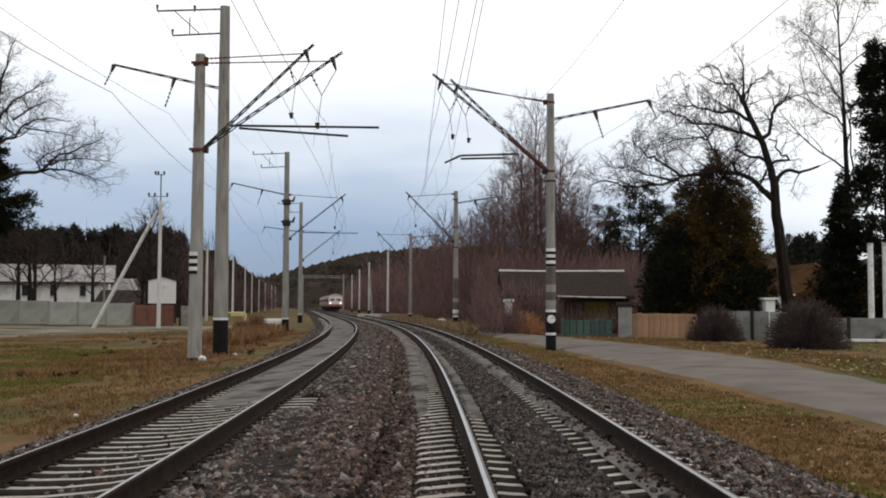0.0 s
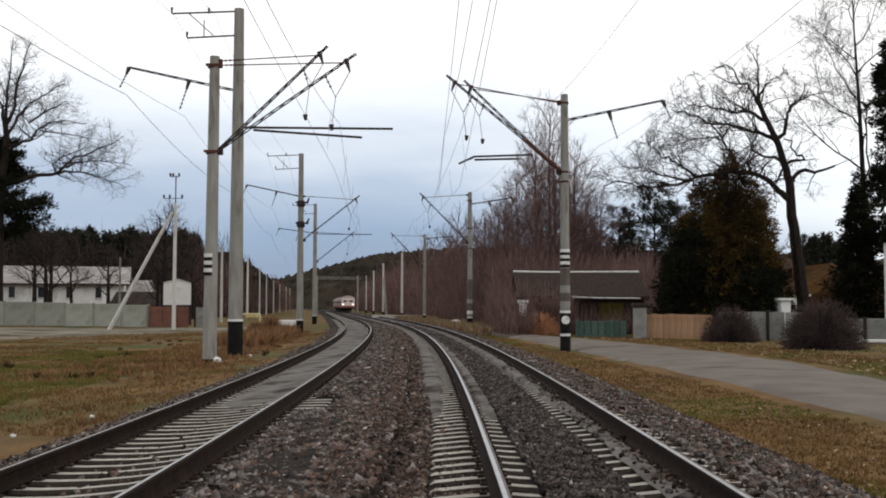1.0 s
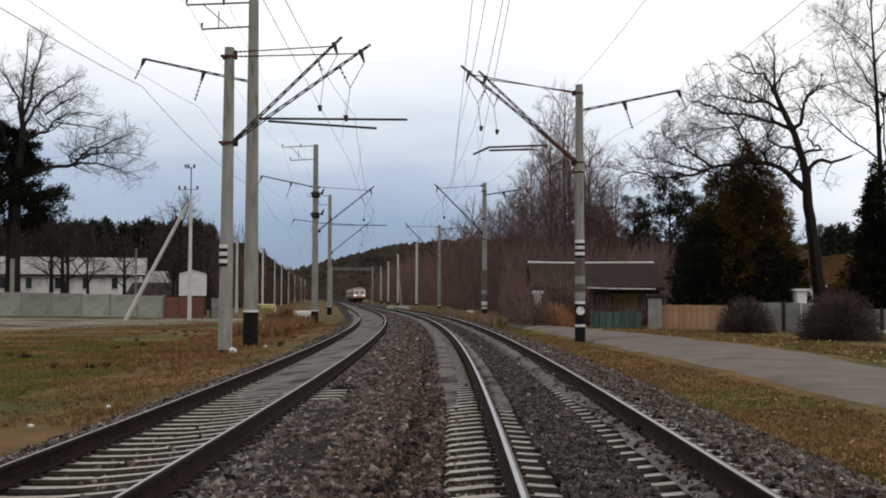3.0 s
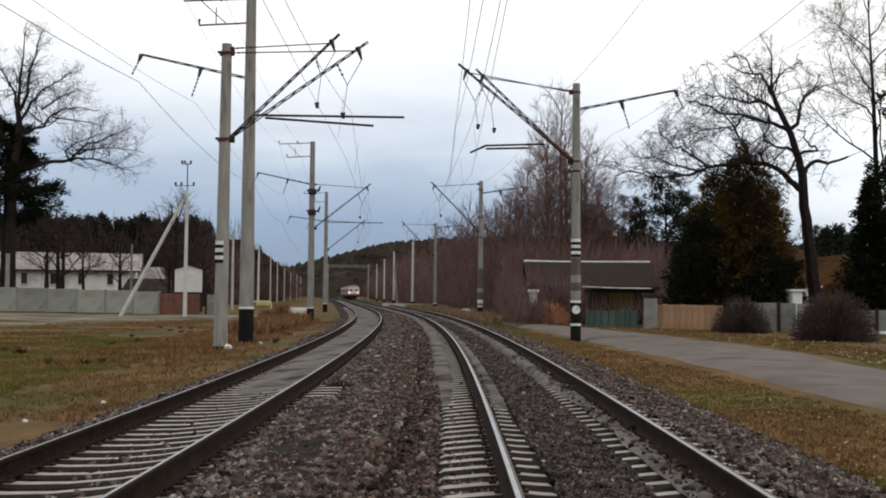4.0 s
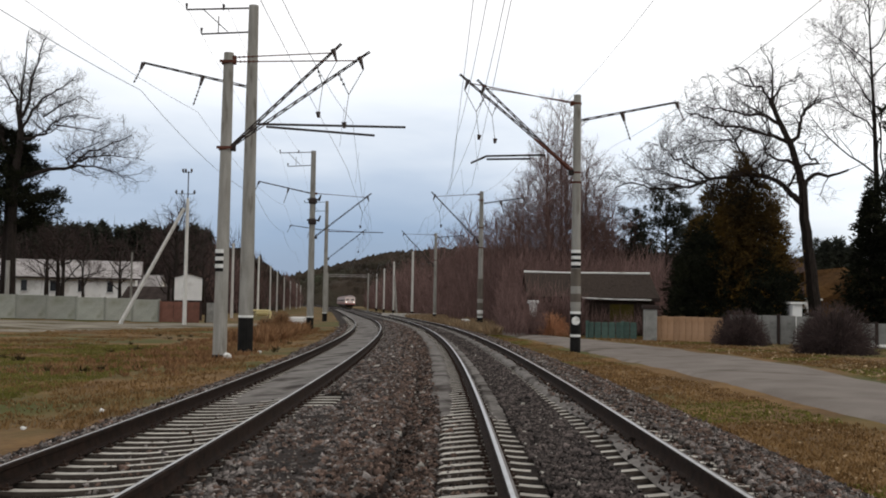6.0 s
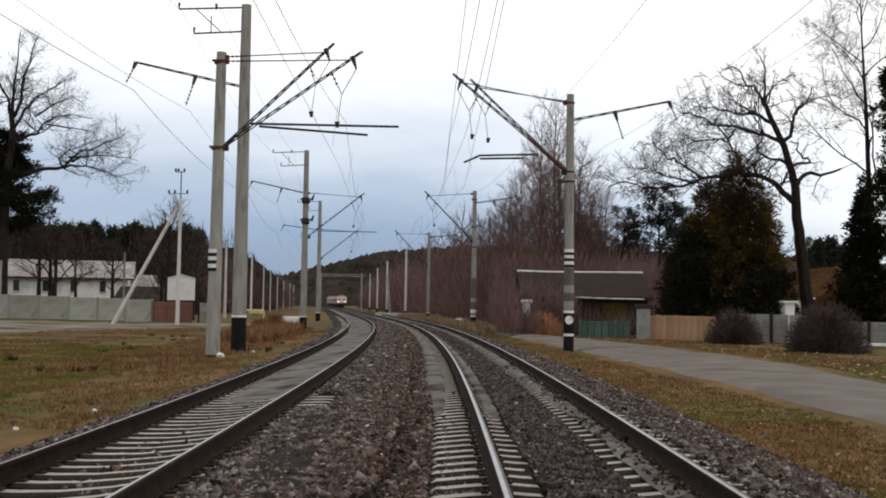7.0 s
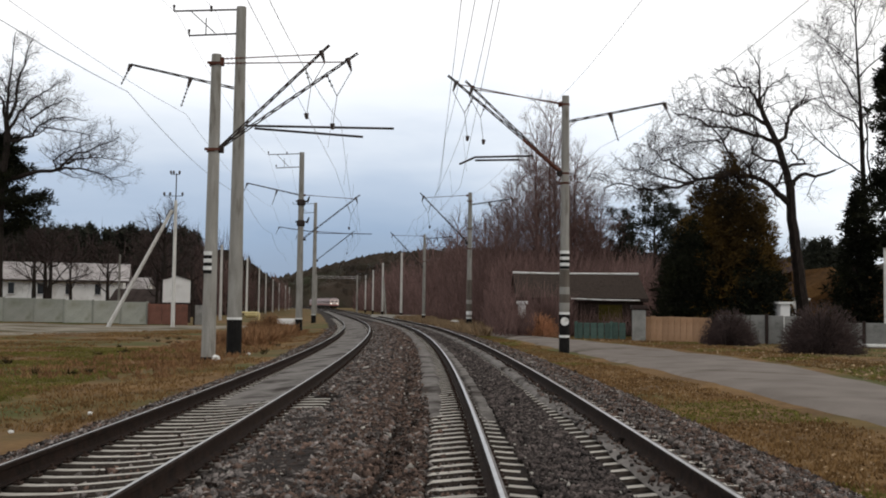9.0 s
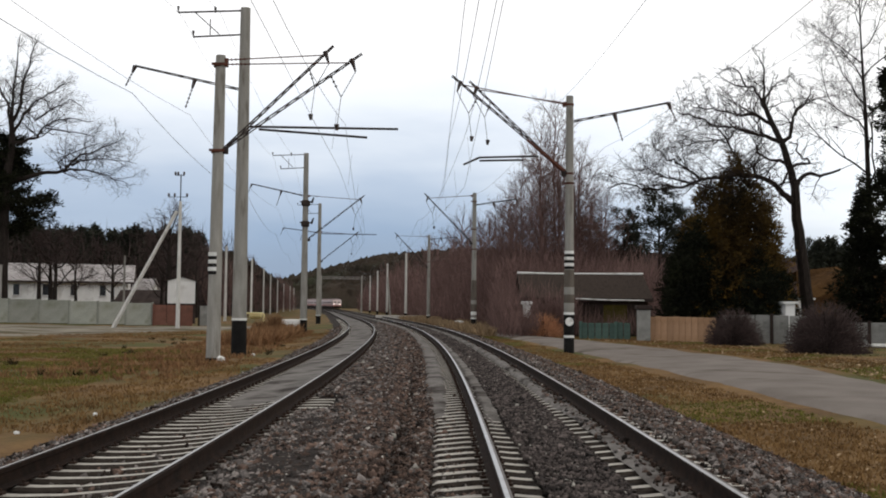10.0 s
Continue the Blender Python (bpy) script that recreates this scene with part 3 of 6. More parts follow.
# ---- overhead line masts ----
def insulator(g, a, b, slot=0, r=0.07):
    """A string of porcelain discs from a to b."""
    a, b = Vector(a), Vector(b)
    n = max(3, int((b - a).length / 0.14))
    g.tube([a, b], 0.018, 5, slot)
    for i in range(n):
        c = a.lerp(b, (i + 0.5) / n)
        d = (b - a).normalized() * 0.03
        g.tube([c - d, c, c + d], [r * 0.4, r, r * 0.5], 8, slot)


def truss_beam(g, a, b, w, bays=14):
    """A bracket of two channels joined by small plates."""
    a, b = Vector(a), Vector(b)
    d = (b - a).normalized()
    out = Vector((-d.z, 0, d.x)) * w
    for k in (-1, 1):
        g.beam(a + out * k, b + out * k * 0.6, 0.038)
    for i in range(bays):
        c, e, k = a.lerp(b, i / bays), a.lerp(b, (i + 1) / bays), (-1) ** i
        g.beam(c - out * k, e + out * k, 0.03)


def mast(m, height, label, brackets=(), field=None, tops=(), steady=(), bands=(), stripes=None, foot=1.1, r0=0.215, r1=0.15, lean=0.0, pole_mat=None):
    """A conical concrete mast. In its own space +x points at the track, z is up from the foot.
    brackets: (root z, tip x, tip z, along, tie z); field: (reach, root z, tip z, insulators); tops: (reach, z);
    steady: (x0, x1, z0, z1); stripes: height of the painted bars; bands: heights of dark collars."""
    root = thing("catenary_mast", label, "mast", "overhead line masts", at=m)
    g = Geo()
    g.tube([(lean * k / 8, 0, -1.0 + (height + 1.0) * k / 8) for k in range(9)], [r0 + (r1 - r0) * k / 8 for k in range(9)], 16)
    part("pole", g, pole_mat or M_CONCRETE, root, smooth=False)
    rad = lambda z: r0 + (r1 - r0) * (z + 1) / (height + 1)
    if foot:
        f = Geo()
        f.tube([(0, 0, -0.9), (0, 0, foot)], [rad(-0.9) + 0.006, rad(foot) + 0.006], 16)
        part("tarred_foot", f, M_TAR, root, "black tar-painted foot")
        f = Geo()
        f.tube([(0, 0, foot), (0, 0, foot + 0.09)], [rad(foot) + 0.008, rad(foot) + 0.008], 16)
        part("white_ring", f, M_WHITE, root)
    for z in bands:
        f = Geo()
        f.tube([(0, 0, z), (0, 0, z + 0.08)], rad(z) + 0.016, 12)
        f.box(-rad(z) - 0.05, -rad(z) - 0.04, z + 0.03, rad(z) + 0.07, -rad(z), z + 0.12)
        part("collar", f, M_RUST, root, "rusty steel collar")
    if stripes:
        for k in range(3):
            z = stripes - k * 0.25
            f = Geo()
            f.tube([(0, 0, z), (0, 0, z + 0.13)], rad(z) + 0.006, 16)
            part("white_stripe", f, M_WHITE, root, "white painted bar")
            f = Geo()
            f.tube([(0, 0, z - 0.119), (0, 0, z - 0.001)], rad(z) + 0.005, 16)
            part("black_stripe", f, M_TAR, root)
    for zr, tx, tz, along, tie in brackets:
        f = Geo()
        truss_beam(f, (rad(zr) * 0.8, along * 0.15, zr), (tx, along, tz), 0.045)
        f.box(rad(zr) - 0.06, -0.10, zr - 0.12, rad(zr) + 0.17, 0.10, zr + 0.06, bevel=0.02)
        part("bracket", f, M_STEEL, root, "dark inclined steel bracket")
        if tie:
            f = Geo()
            k = 0.9
            e = Vector((tx * k, along * k, zr + (tz - zr) * k + 0.02))
            f.tube([(rad(tie), 0, tie), e], 0.022, 5)
            insulator(f, Vector((rad(tie), 0, tie)).lerp(e, 0.05), Vector((rad(tie), 0, tie)).lerp(e, 0.22), r=0.05)
            f.box(rad(tie) - 0.05, -0.09, tie - 0.09, rad(tie) + 0.14, 0.06, tie + 0.05)
            part("tie_rod", f, M_RUST, root, "thin rusty tie rod")
        f = Geo()
        tip = Vector((tx * 0.94, along * 0.95, zr + (tz - zr) * 0.94))
        low = tip + Vector((-0.40, 0, -1.30))
        arm = Vector((tx * 0.78, along * 0.8, zr + (tz - zr) * 0.78))
        f.tube([tip + Vector((-0.06, 0, 0.02)), tip + Vector((0.08, 0, -0.42))], [0.10, 0.03], 6)
        f.tube([tip + Vector((0.08, 0, -0.42)), low], 0.014, 5)
        insulator(f, arm, arm.lerp(low, 0.62), r=0.06)
        f.tube([arm.lerp(low, 0.62), low], 0.016, 5)
        f.tube([low, low + Vector((-0.12, 0, -0.95))], 0.012, 5)
        f.tube([low + Vector((-0.14, 0, -0.95)), low + Vector((-0.12, 0, -1.15))], [0.09, 0.05], 8)
        part("insulator_string", f, M_PORCELAIN, root)
    if field:
        reach, zr, zt, hang = field
        f = Geo()
        truss_beam(f, (-rad(zr) * 0.8, 0, zr), (-reach, 0, zt), 0.035, 8)
        part("feeder_arm", f, M_STEEL, root)
        for q, dx, dz in hang:
            f = Geo()
            a = Vector((-reach * q, 0, zr + (zt - zr) * q - 0.05))
            f.tube([a + Vector((0, 0, 0.05)), a + Vector((dx * 0.3, 0, dz * 0.3))], [0.10, 0.05], 6)
            insulator(f, a + Vector((dx * 0.3, 0, dz * 0.3)), a + Vector((dx, 0, dz)), r=0.055)
            part("feeder_insulator", f, M_PORCELAIN, root)
    if tops:
        f = Geo()
        for reach, z in tops:
            f.beam((-rad(z), 0, z), (-reach, 0, z - 0.12), 0.055)
            for q in (1.0, 0.45) if reach > 2.2 else (1.0,):
                f.tube([(-reach * q, 0, z - 0.12), (-reach * q, 0, z + 0.12)], [0.02, 0.06], 6)
        if len(tops) == 2:
            f.beam((-tops[0][0] * 0.75, 0, tops[0][1] - 0.1), (-rad(0) - 0.7, 0, tops[1][1]), 0.035)
            f.beam((-tops[0][0] * 0.52, 0, tops[0][1] - 0.35), (-tops[0][0] * 0.52, 0, tops[1][1] - 0.1), 0.035)
        part("top_crossarm", f, M_STEEL, root)
    for x0, x1, z0, z1 in steady:
        f = Geo()
        f.tube([(x0, 0, z0), (x1, 0, z1)], 0.045, 6)
        insulator(f, (x0 + (x1 - x0) * 0.12, 0, z0 + (z1 - z0) * 0.12), (x0 + (x1 - x0) * 0.3, 0, z0 + (z1 - z0) * 0.3), r=0.06)
        part("steady_arm", f, M_STEEL, root)
    return root


def paint_band(root, z0, z1, mat, r, label, name="painted_band"):
    part(name, Geo().tube([(0, 0, z0), (0, 0, z1)], r, 16), mat, root, label)


def placed(x, y, z, turn, flip):
    return Matrix.Translation((x, y, z)) @ Matrix.Rotation(turn + (math.pi if flip else 0), 4, "Z")


HANG = ((1.0, -0.35, -0.75), (0.45, -0.35, -1.1))
front_mast = mast(placed(-7.97, 35.64, -0.6, 0.04, False), 10.4, "weathered concrete overhead line mast with two inclined brackets", [(7.15, 4.85, 10.55, 0, 10.1), (7.2, 3.75, 11.2, 1.6, 10.25)], stripes=3.55, foot=0, r0=0.25, r1=0.17, bands=(7.05, 10.0), lean=0.05)
paint_band(front_mast, -0.5, 0.14, M_TAR, 0.247, "black tarred foot")
mast(placed(-8.11, 40.67, -0.62, 0.05, False), 13.5, "tall concrete line mast with crossarms and black foot", [], (4.2, 10.3, 11.15, HANG), ((2.6, 13.4), (2.0, 12.45)), ((0.1, 6.0, 8.85, 8.85), (0.6, 4.8, 8.75, 8.5)), foot=1.35, r0=0.30, r1=0.19)
road_mast = mast(placed(4.81, 43.16, -0.32, 0.05, True), 10.35, "concrete mast with white bars and two brackets beside the road", [(7.2, 4.85, 11.1, 0, 10.0), (7.15, 4.05, 11.15, -1.2, 10.05)], (4.1, 9.3, 10.15, HANG), (), ((1.3, 3.75, 7.85, 7.75), (1.9, 3.70, 7.68, 7.62), (3.7, 4.35, 7.75, 7.45)), stripes=3.85, foot=0.45, bands=(7.1, 6.7, 9.95))
part("rusty_brace", Geo().tube([(0.15, 0, 7.18), (1.75, 0, 8.52)], [0.10, 0.06], 6), M_RUST, road_mast, "rust-red lower stretch of the bracket")
paint_band(road_mast, 0.56, 1.38, M_TAR, 0.216, "black painted band")
paint_band(road_mast, 1.38, 1.48, M_WHITE, 0.216, "white painted ring")
paint_band(road_mast, 1.86, 2.2, M_STAIN, 0.212, "dark stained stretch of the pole")
paint_band(road_mast, 2.5, 3.2, M_STAIN, 0.208, "dark stained stretch of the pole")
paint_band(road_mast, 1.62, 1.86, M_CONCRETE, 0.213, "worn pale patch")
paint_band(road_mast, 2.2, 2.5, M_CONCRETE, 0.210, "worn white patch")
part("round_sign", Geo().tube([(0.02, 0.20, 1.1), (0.02, 0.235, 1.1)], 0.17, 18), M_WHITE, road_mast, "small round white sign plate")
bend_mast = mast(placed(-10.96, 79.0, -0.7, 0.09, False), 13.5, "concrete line mast with crossarms near the bend", [(7.0, 4.4, 10.4, 0, 10.3)], (4.0, 10.3, 11.1, HANG), ((2.5, 13.4), (1.9, 12.4)), foot=1.0, bands=(8.2, 9.8), r0=0.27, r1=0.18)
for z in (8.2, 9.75):
    part("switch_gear", Geo().box(-0.29, -0.30, z - 0.26, 0.31, 0.27, z + 0.20, bevel=0.08).box(-0.40, -0.10, z + 0.02, 0.45, 0.06, z + 0.12).tube([(0.45, 0, z), (0.62, -0.1, z + 0.42)], [0.10, 0.05], 7), M_STEEL, bend_mast, "dark clamped switch gear")
mast(placed(-14.82, 118.6, -0.6, 0.11, False), 13.5, "distant concrete line mast with crossarms", [(7.0, 4.4, 10.4, 0, 10.3)], (4.0, 10.2, 10.7, HANG), ((2.5, 13.4), (1.9, 12.4)), ((0.2, 6.4, 10.1, 10.1),), foot=0.9, r0=0.27, r1=0.18)
wood_mast = mast(placed(1.72, 79.7, -0.41, 0.09, True), 10.4, "concrete mast with dark lower half and one bracket", [(6.6, 3.8, 10.3, 0, 10.2)], (3.2, 9.5, 10.0, HANG), (), (), foot=0.9, bands=(7.6, 9.7, 6.1))
paint_band(wood_mast, 1.2, 1.45, M_WHITE, 0.222, "worn white patch")
paint_band(wood_mast, 2.0, 2.3, M_CONCRETE, 0.218, "worn white patch")
paint_band(wood_mast, 2.3, 3.8, M_STAIN, 0.217, "dark stained stretch of the pole")
paint_band(wood_mast, 1.45, 2.0, M_STAIN, 0.219, "dark stained stretch of the pole")
mast(placed(-2.61, 123.3, -0.6, 0.11, True), 10.4, "distant concrete mast beside the far bend", [(6.6, 4.0, 10.6, 0, 10.2)], (3.2, 9.9, 10.2, HANG), foot=1.0, bands=(7.2,))
for s, off in ((165, 5.1), (205, 4.6), (246, 4.95), (288, 5.3)):
    p = RIGHT.at(s, off, -0.5)
    mast(placed(p.x, p.y, p.z, RIGHT.heading(s), True), 10.2, "far-off pale concrete line mast", [(6.6, 4.2, 10.2, 0, 10.0)] if s > 230 else [], foot=0.9, pole_mat=M_PALE)
# a rigid portal over both tracks where the wires are anchored far off
portal = thing("overhead_gantry", "far steel gantry over both tracks on concrete posts", "gantry")
for x in (-21.5, -31.3):
    part("post", Geo().tube([(x, 255, -0.8), (x, 255, 9.0)], [0.22, 0.17], 10), M_CONCRETE, portal)
beam = Geo()
for z in (8.1, 8.55):
    beam.beam((-32.0, 255, z), (-20.6, 255, z), 0.09)
for k in range(14):
    beam.beam((-31.6 + 0.76 * k, 255, 8.1 + 0.45 * (k % 2)), (-30.84 + 0.76 * k, 255, 8.55 - 0.45 * (k % 2)), 0.05)
part("crossbeam", beam, M_SLATE, portal, "pale grey lattice crossbeam")
# an anchor strut that leans on one of the far masts
st = thing("mast_strut", "leaning concrete strut of an anchor mast", "strut")
p = RIGHT.at(205, 4.6, -0.5)
g = Geo()
g.tube([p + Vector((0.9, -3.2, -0.4)), p + Vector((0.1, -0.3, 7.5))], [0.2, 0.15], 10)
part("strut_pole", g, M_CONCRETE, st)


# ---- wires ----
def wire(points, sag, r=0.011, label="thin overhead wire", name="overhead_wire", n=10):
    g, pts = Geo(), []
    for a, b in zip(points, points[1:]):
        a, b = Vector(a), Vector(b)
        d = sag * ((b - a).length / 40) ** 2
        for k in range(n):
            t = k / n
            c = a.lerp(b, t)
            c.z -= 4 * d * t * (1 - t)
            pts.append(c)
    pts.append(Vector(points[-1]))
    g.tube(pts, r * 0.6, 5)
    return tagged(solid(name, g, M_WIRE), label, "wire", "overhead wires")


SPANS_L = [-4, 38, 79.5, 119.5, 165, 205, 246, 288, 330]
SPANS_R = [2, 43.3, 79.8, 123.5, 165, 205, 246, 288, 330]
for trk, spans, sg in ((LEFT, SPANS_L, 1), (RIGHT, SPANS_R, -1)):
    zig = [0.3 * (-1) ** i * sg for i in range(len(spans))]
    wire([trk.at(s, z, 6.25) for s, z in zip(spans, zig)], 0.05, 0.010, "copper contact wire over the track", "contact_wire", 6)
    wire([trk.at(s, z * 0.4, 7.9) for s, z in zip(spans, zig)], 0.9, 0.012, "messenger cable over the contact wire", "messenger_wire")
    dr = Geo()
    for i in range(len(spans) - 4):
        for q in (0.12, 0.3, 0.5, 0.7, 0.88):
            if i == 0 and q < 0.8:
                continue
            s = spans[i] + (spans[i + 1] - spans[i]) * q
            o = zig[i] + (zig[i + 1] - zig[i]) * q
            dr.tube([trk.at(s, o, 6.25), trk.at(s, o * 0.4, 7.9 - 3.6 * q * (1 - q))], 0.006, 4)
    tagged(solid("wire_dropper", dr, M_WIRE), "thin droppers between messenger and contact wire", "wire", "overhead wires", "stuff")
# a second set of wires overlaps over the right-hand track near its first masts
wire([RIGHT.at(2, -0.75, 6.3), RIGHT.at(43.3, -0.55, 6.6), RIGHT.at(79.8, 1.2, 8.2)], 0.05, 0.010, "copper contact wire over the track", "contact_wire")
wire([RIGHT.at(2, -0.25, 8.0), RIGHT.at(43.3, -0.35, 8.3), RIGHT.at(79.8, 1.6, 9.4)], 0.8, 0.012, "messenger cable over the contact wire", "messenger_wire")
# feeders on the field side and on the tall masts' crossarms
L_OFF = [(-8.4, 9.55), (-6.2, 8.75), (-6.6, 12.6), (-5.1, 12.7)]
for off, z in L_OFF:
    wire([LEFT.at(s, off, z) for s in (-4, 40.5, 79.5, 119.5, 165, 205)], 0.6, 0.020 if off < -8 else 0.011, "feeder cable on the field side of the line")
for off, z in ((8.35, 8.75), (6.1, 7.95), (4.3, 9.9)):
    wire([RIGHT.at(s, off, z) for s in (2, 43.3, 79.8, 123.5, 165)], 0.7, 0.011, "feeder cable on the road side of the line")


# ---- buildings and fences on the far left ----
def opening(parent, x, z, w, h, y, name="window"):
    """A window set into a front wall at local y, facing -y: frame, dark pane and sill."""
    root = part(name, Geo().box(x - w / 2 - 0.08, y - 0.05, z - h / 2 - 0.08, x + w / 2 + 0.08, y + 0.02, z - h / 2)
                .box(x - w / 2 - 0.08, y - 0.05, z + h / 2, x + w / 2 + 0.08, y + 0.02, z + h / 2 + 0.08)
                .box(x - w / 2 - 0.08, y - 0.05, z - h / 2, x - w / 2, y + 0.02, z + h / 2)
                .box(x + w / 2, y - 0.05, z - h / 2, x + w / 2 + 0.08, y + 0.02, z + h / 2), M_WHITE, parent)
    part("pane", Geo().box(x - w / 2, y - 0.015, z - h / 2, x + w / 2, y + 0.015, z + h / 2), M_GLASSDARK, root)
    part("sill", Geo().box(x - w / 2 - 0.12, y - 0.14, z - h / 2 - 0.14, x + w / 2 + 0.12, y - 0.052, z - h / 2 - 0.082), M_SLATE, root)
    return root


def gable_house(m, length, depth, eave, ridge, wall_mat, roof_mat, label, windows=(), over=0.5, ribs=0, base=-1.2, along="x"):
    """A long house with a pitched roof; local x along the ridge, the front faces -y."""
    root = thing("house", label, "house", at=m)
    L, D = length, depth
    g = Geo()
    g.add([(0, 0, base), (L, 0, base), (L, D, base), (0, D, base), (0, 0, eave), (L, 0, eave), (L, D, eave), (0, D, eave), (0, D / 2, ridge - 0.1), (L, D / 2, ridge - 0.1)],
          [(0, 1, 5, 4), (1, 2, 6, 9, 5), (2, 3, 7, 6), (3, 0, 4, 8, 7), (4, 5, 9, 8), (7, 8, 9, 6)])
    part("wall", g, wall_mat, root)
    slope = (ridge - eave) / (D / 2)
    g = Geo()
    for sgn in (-1, 1):
        y0 = D / 2 + sgn * (D / 2 + over)
        z0 = eave - over * slope
        pts = [(-over, D / 2, ridge), (L + over, D / 2, ridge), (L + over, y0, z0), (-over, y0, z0)]
        g.add(pts + [(a, b, c + 0.12) for a, b, c in pts], [(0, 1, 2, 3), (4, 7, 6, 5), (0, 4, 5, 1), (1, 5, 6, 2), (2, 6, 7, 3), (3, 7, 4, 0)])
    roof = part("roof", g, roof_mat, root)
    g = Geo()
    for i in range(ribs):
        x = -over + (L + 2 * over) * (i + 0.5) / ribs
        g.beam((x, -over, eave - over * slope + 0.14), (x, D / 2, ridge + 0.14), 0.04)
    if ribs:
        tagged(part("roof_seam", g, roof_mat, roof), kind="stuff")
    # the board's dark colour stands in for the shadow under the eave
    part("fascia", Geo().box(-over, -over - 0.06, eave - over * slope - 0.12, L + over, -over - 0.002, eave - over * slope + 0.12), M_DARKROOF, root, "fascia board coloured dark for the shadow line of the eave")
    for x, z, w, h in windows:
        opening(root, x, z, w, h, -0.03)
    return root


gable_house(Matrix.Translation((-75.3, 141.9, 0)) @ Matrix.Rotation(0.26, 4, "Z"), 30.6, 10, 4.75, 7.0, M_HOUSEWHITE, M_SLATE, "long white rendered house with a pale grey roof",
            [(x, 3.3, 0.8, 1.5) for x in (1.5, 5.2, 8.6, 12.4, 15.8, 19.6, 23.3, 27.2)], ribs=34, over=0.8)
gable_house(Matrix.Translation((-47.6, 158, 0)) @ Matrix.Rotation(0.02, 4, "Z"), 2.6, 5, 3.5, 5.2, M_HOUSEWHITE, M_SLATE, "small white outbuilding behind the long house", [(1.3, 2.7, 0.7, 0.9)], ribs=6, over=0.3)
gable_house(Matrix.Translation((-43.5, 138, 0)), 8.5, 6, 1.6, 3.2, M_GREYFENCE, M_DARKROOF, "low shed with a dark shallow roof", [], ribs=8)
# narrow transformer house with its gable towards the line
kiosk = thing("transformer_house", "narrow white transformer house with a shallow gable", "building", at=Matrix.Translation((-30.0, 112, 0)) @ Matrix.Rotation(0.25, 4, "Z"))
part("wall", Geo().add([(0, 0, -1), (2.85, 0, -1), (2.85, 4, -1), (0, 4, -1), (0, 0, 3.9), (2.85, 0, 3.9), (2.85, 4, 3.9), (0, 4, 3.9), (1.42, 0, 4.3), (1.42, 4, 4.3)],
                       [(0, 1, 5, 8, 4), (1, 2, 6, 5), (2, 3, 7, 9, 6), (3, 0, 4, 7), (4, 8, 9, 7), (5, 6, 9, 8)]), M_HOUSEWHITE, kiosk)
part("roof", Geo().add([(-0.2, -0.2, 3.9), (1.42, -0.2, 4.36), (3.05, -0.2, 3.9), (-0.2, 4.2, 3.9), (1.42, 4.2, 4.36), (3.05, 4.2, 3.9), (-0.2, -0.2, 4.0), (1.42, -0.2, 4.46), (3.05, -0.2, 4.0), (-0.2, 4.2, 4.0), (1.42, 4.2, 4.46), (3.05, 4.2, 4.0)],
                       [(0, 1, 4, 3), (1, 2, 5, 4), (6, 9, 10, 7), (7, 10, 11, 8), (0, 6, 7, 1), (1, 7, 8, 2), (0, 3, 9, 6), (2, 8, 11, 5)]), M_DARKROOF, kiosk)
part("plinth", Geo().box(-0.06, -0.06, -1, 2.91, 4.06, 1.5), M_DARKROOF, kiosk, "dark stained lower wall")


def run_fence(name, a, b, count, height, mat, label, post_mat=None, gap=0.02, thick=0.10, post=0.16, ragged=0.0, base=0.0, panel="panel", ribs=0):
    """A fence of panels between posts, on the ground from a to b."""
    root = thing(name, label, "fence")
    a, b = Vector((*a, 0)), Vector((*b, 0))
    d = (b - a).normalized()
    turn = math.atan2(d.y, d.x)
    w = (b - a).length / count
    g = Geo().box(gap, -thick / 2, 0, w - gap, thick / 2, height, bevel=0.02)
    for k in range(ribs):
        x = gap + (w - 2 * gap) * (k + 0.5) / ribs
        g.box(x - 0.05, -thick / 2 - 0.03, 0.1, x + 0.05, -thick / 2 - 0.001, height - 0.1)
    mesh = None
    for i in range(count):
        p = a + d * (w * i)
        z = ground_level(p.x, p.y) + base + random.uniform(-ragged, ragged)
        m = Matrix.Translation((p.x, p.y, z)) @ Matrix.Rotation(turn, 4, "Z") @ Matrix.Rotation(random.uniform(-0.015, 0.015), 4, "X")
        if mesh is None:
            ob = part(panel, g, mat, root)
            mesh = ob.data
        else:
            ob = new(panel, mesh)
            ob.parent = root
        ob.matrix_basis = m
    if post_mat:
        q = Geo().box(-post / 2, -post / 2 - 0.03, -0.3, post / 2, post / 2, height + 0.08, bevel=0.015)
        mesh = None
        for i in range(0, count + 1, max(1, round(2.2 / w)) if w < 1.5 else 1):
            p = a + d * (w * i)
            if mesh is None:
                ob = part("post", q, post_mat, root)
                mesh = ob.data
            else:
                ob = new("post", mesh)
                ob.parent = root
            ob.matrix_basis = Matrix.Translation((p.x, p.y, ground_level(p.x, p.y) + base)) @ Matrix.Rotation(turn, 4, "Z")
    return root


run_fence("panel_fence", (-62, 71.5), (-27.8, 98.6), 17, 2.05, M_WALLCONC, "grey-green precast concrete panel fence", M_WALLCONC)
run_fence("brick_wall", (-27.6, 98.4), (-24.0, 98.6), 3, 1.9, M_BRICKRED, "red-brown wall beside the yard", M_BRICKRED)
run_fence("pale_fence", (-24.0, 101), (-22.4, 101.2), 2, 1.9, M_GREYFENCE, "low pale slab fence beside the red wall", M_OLDWOOD)

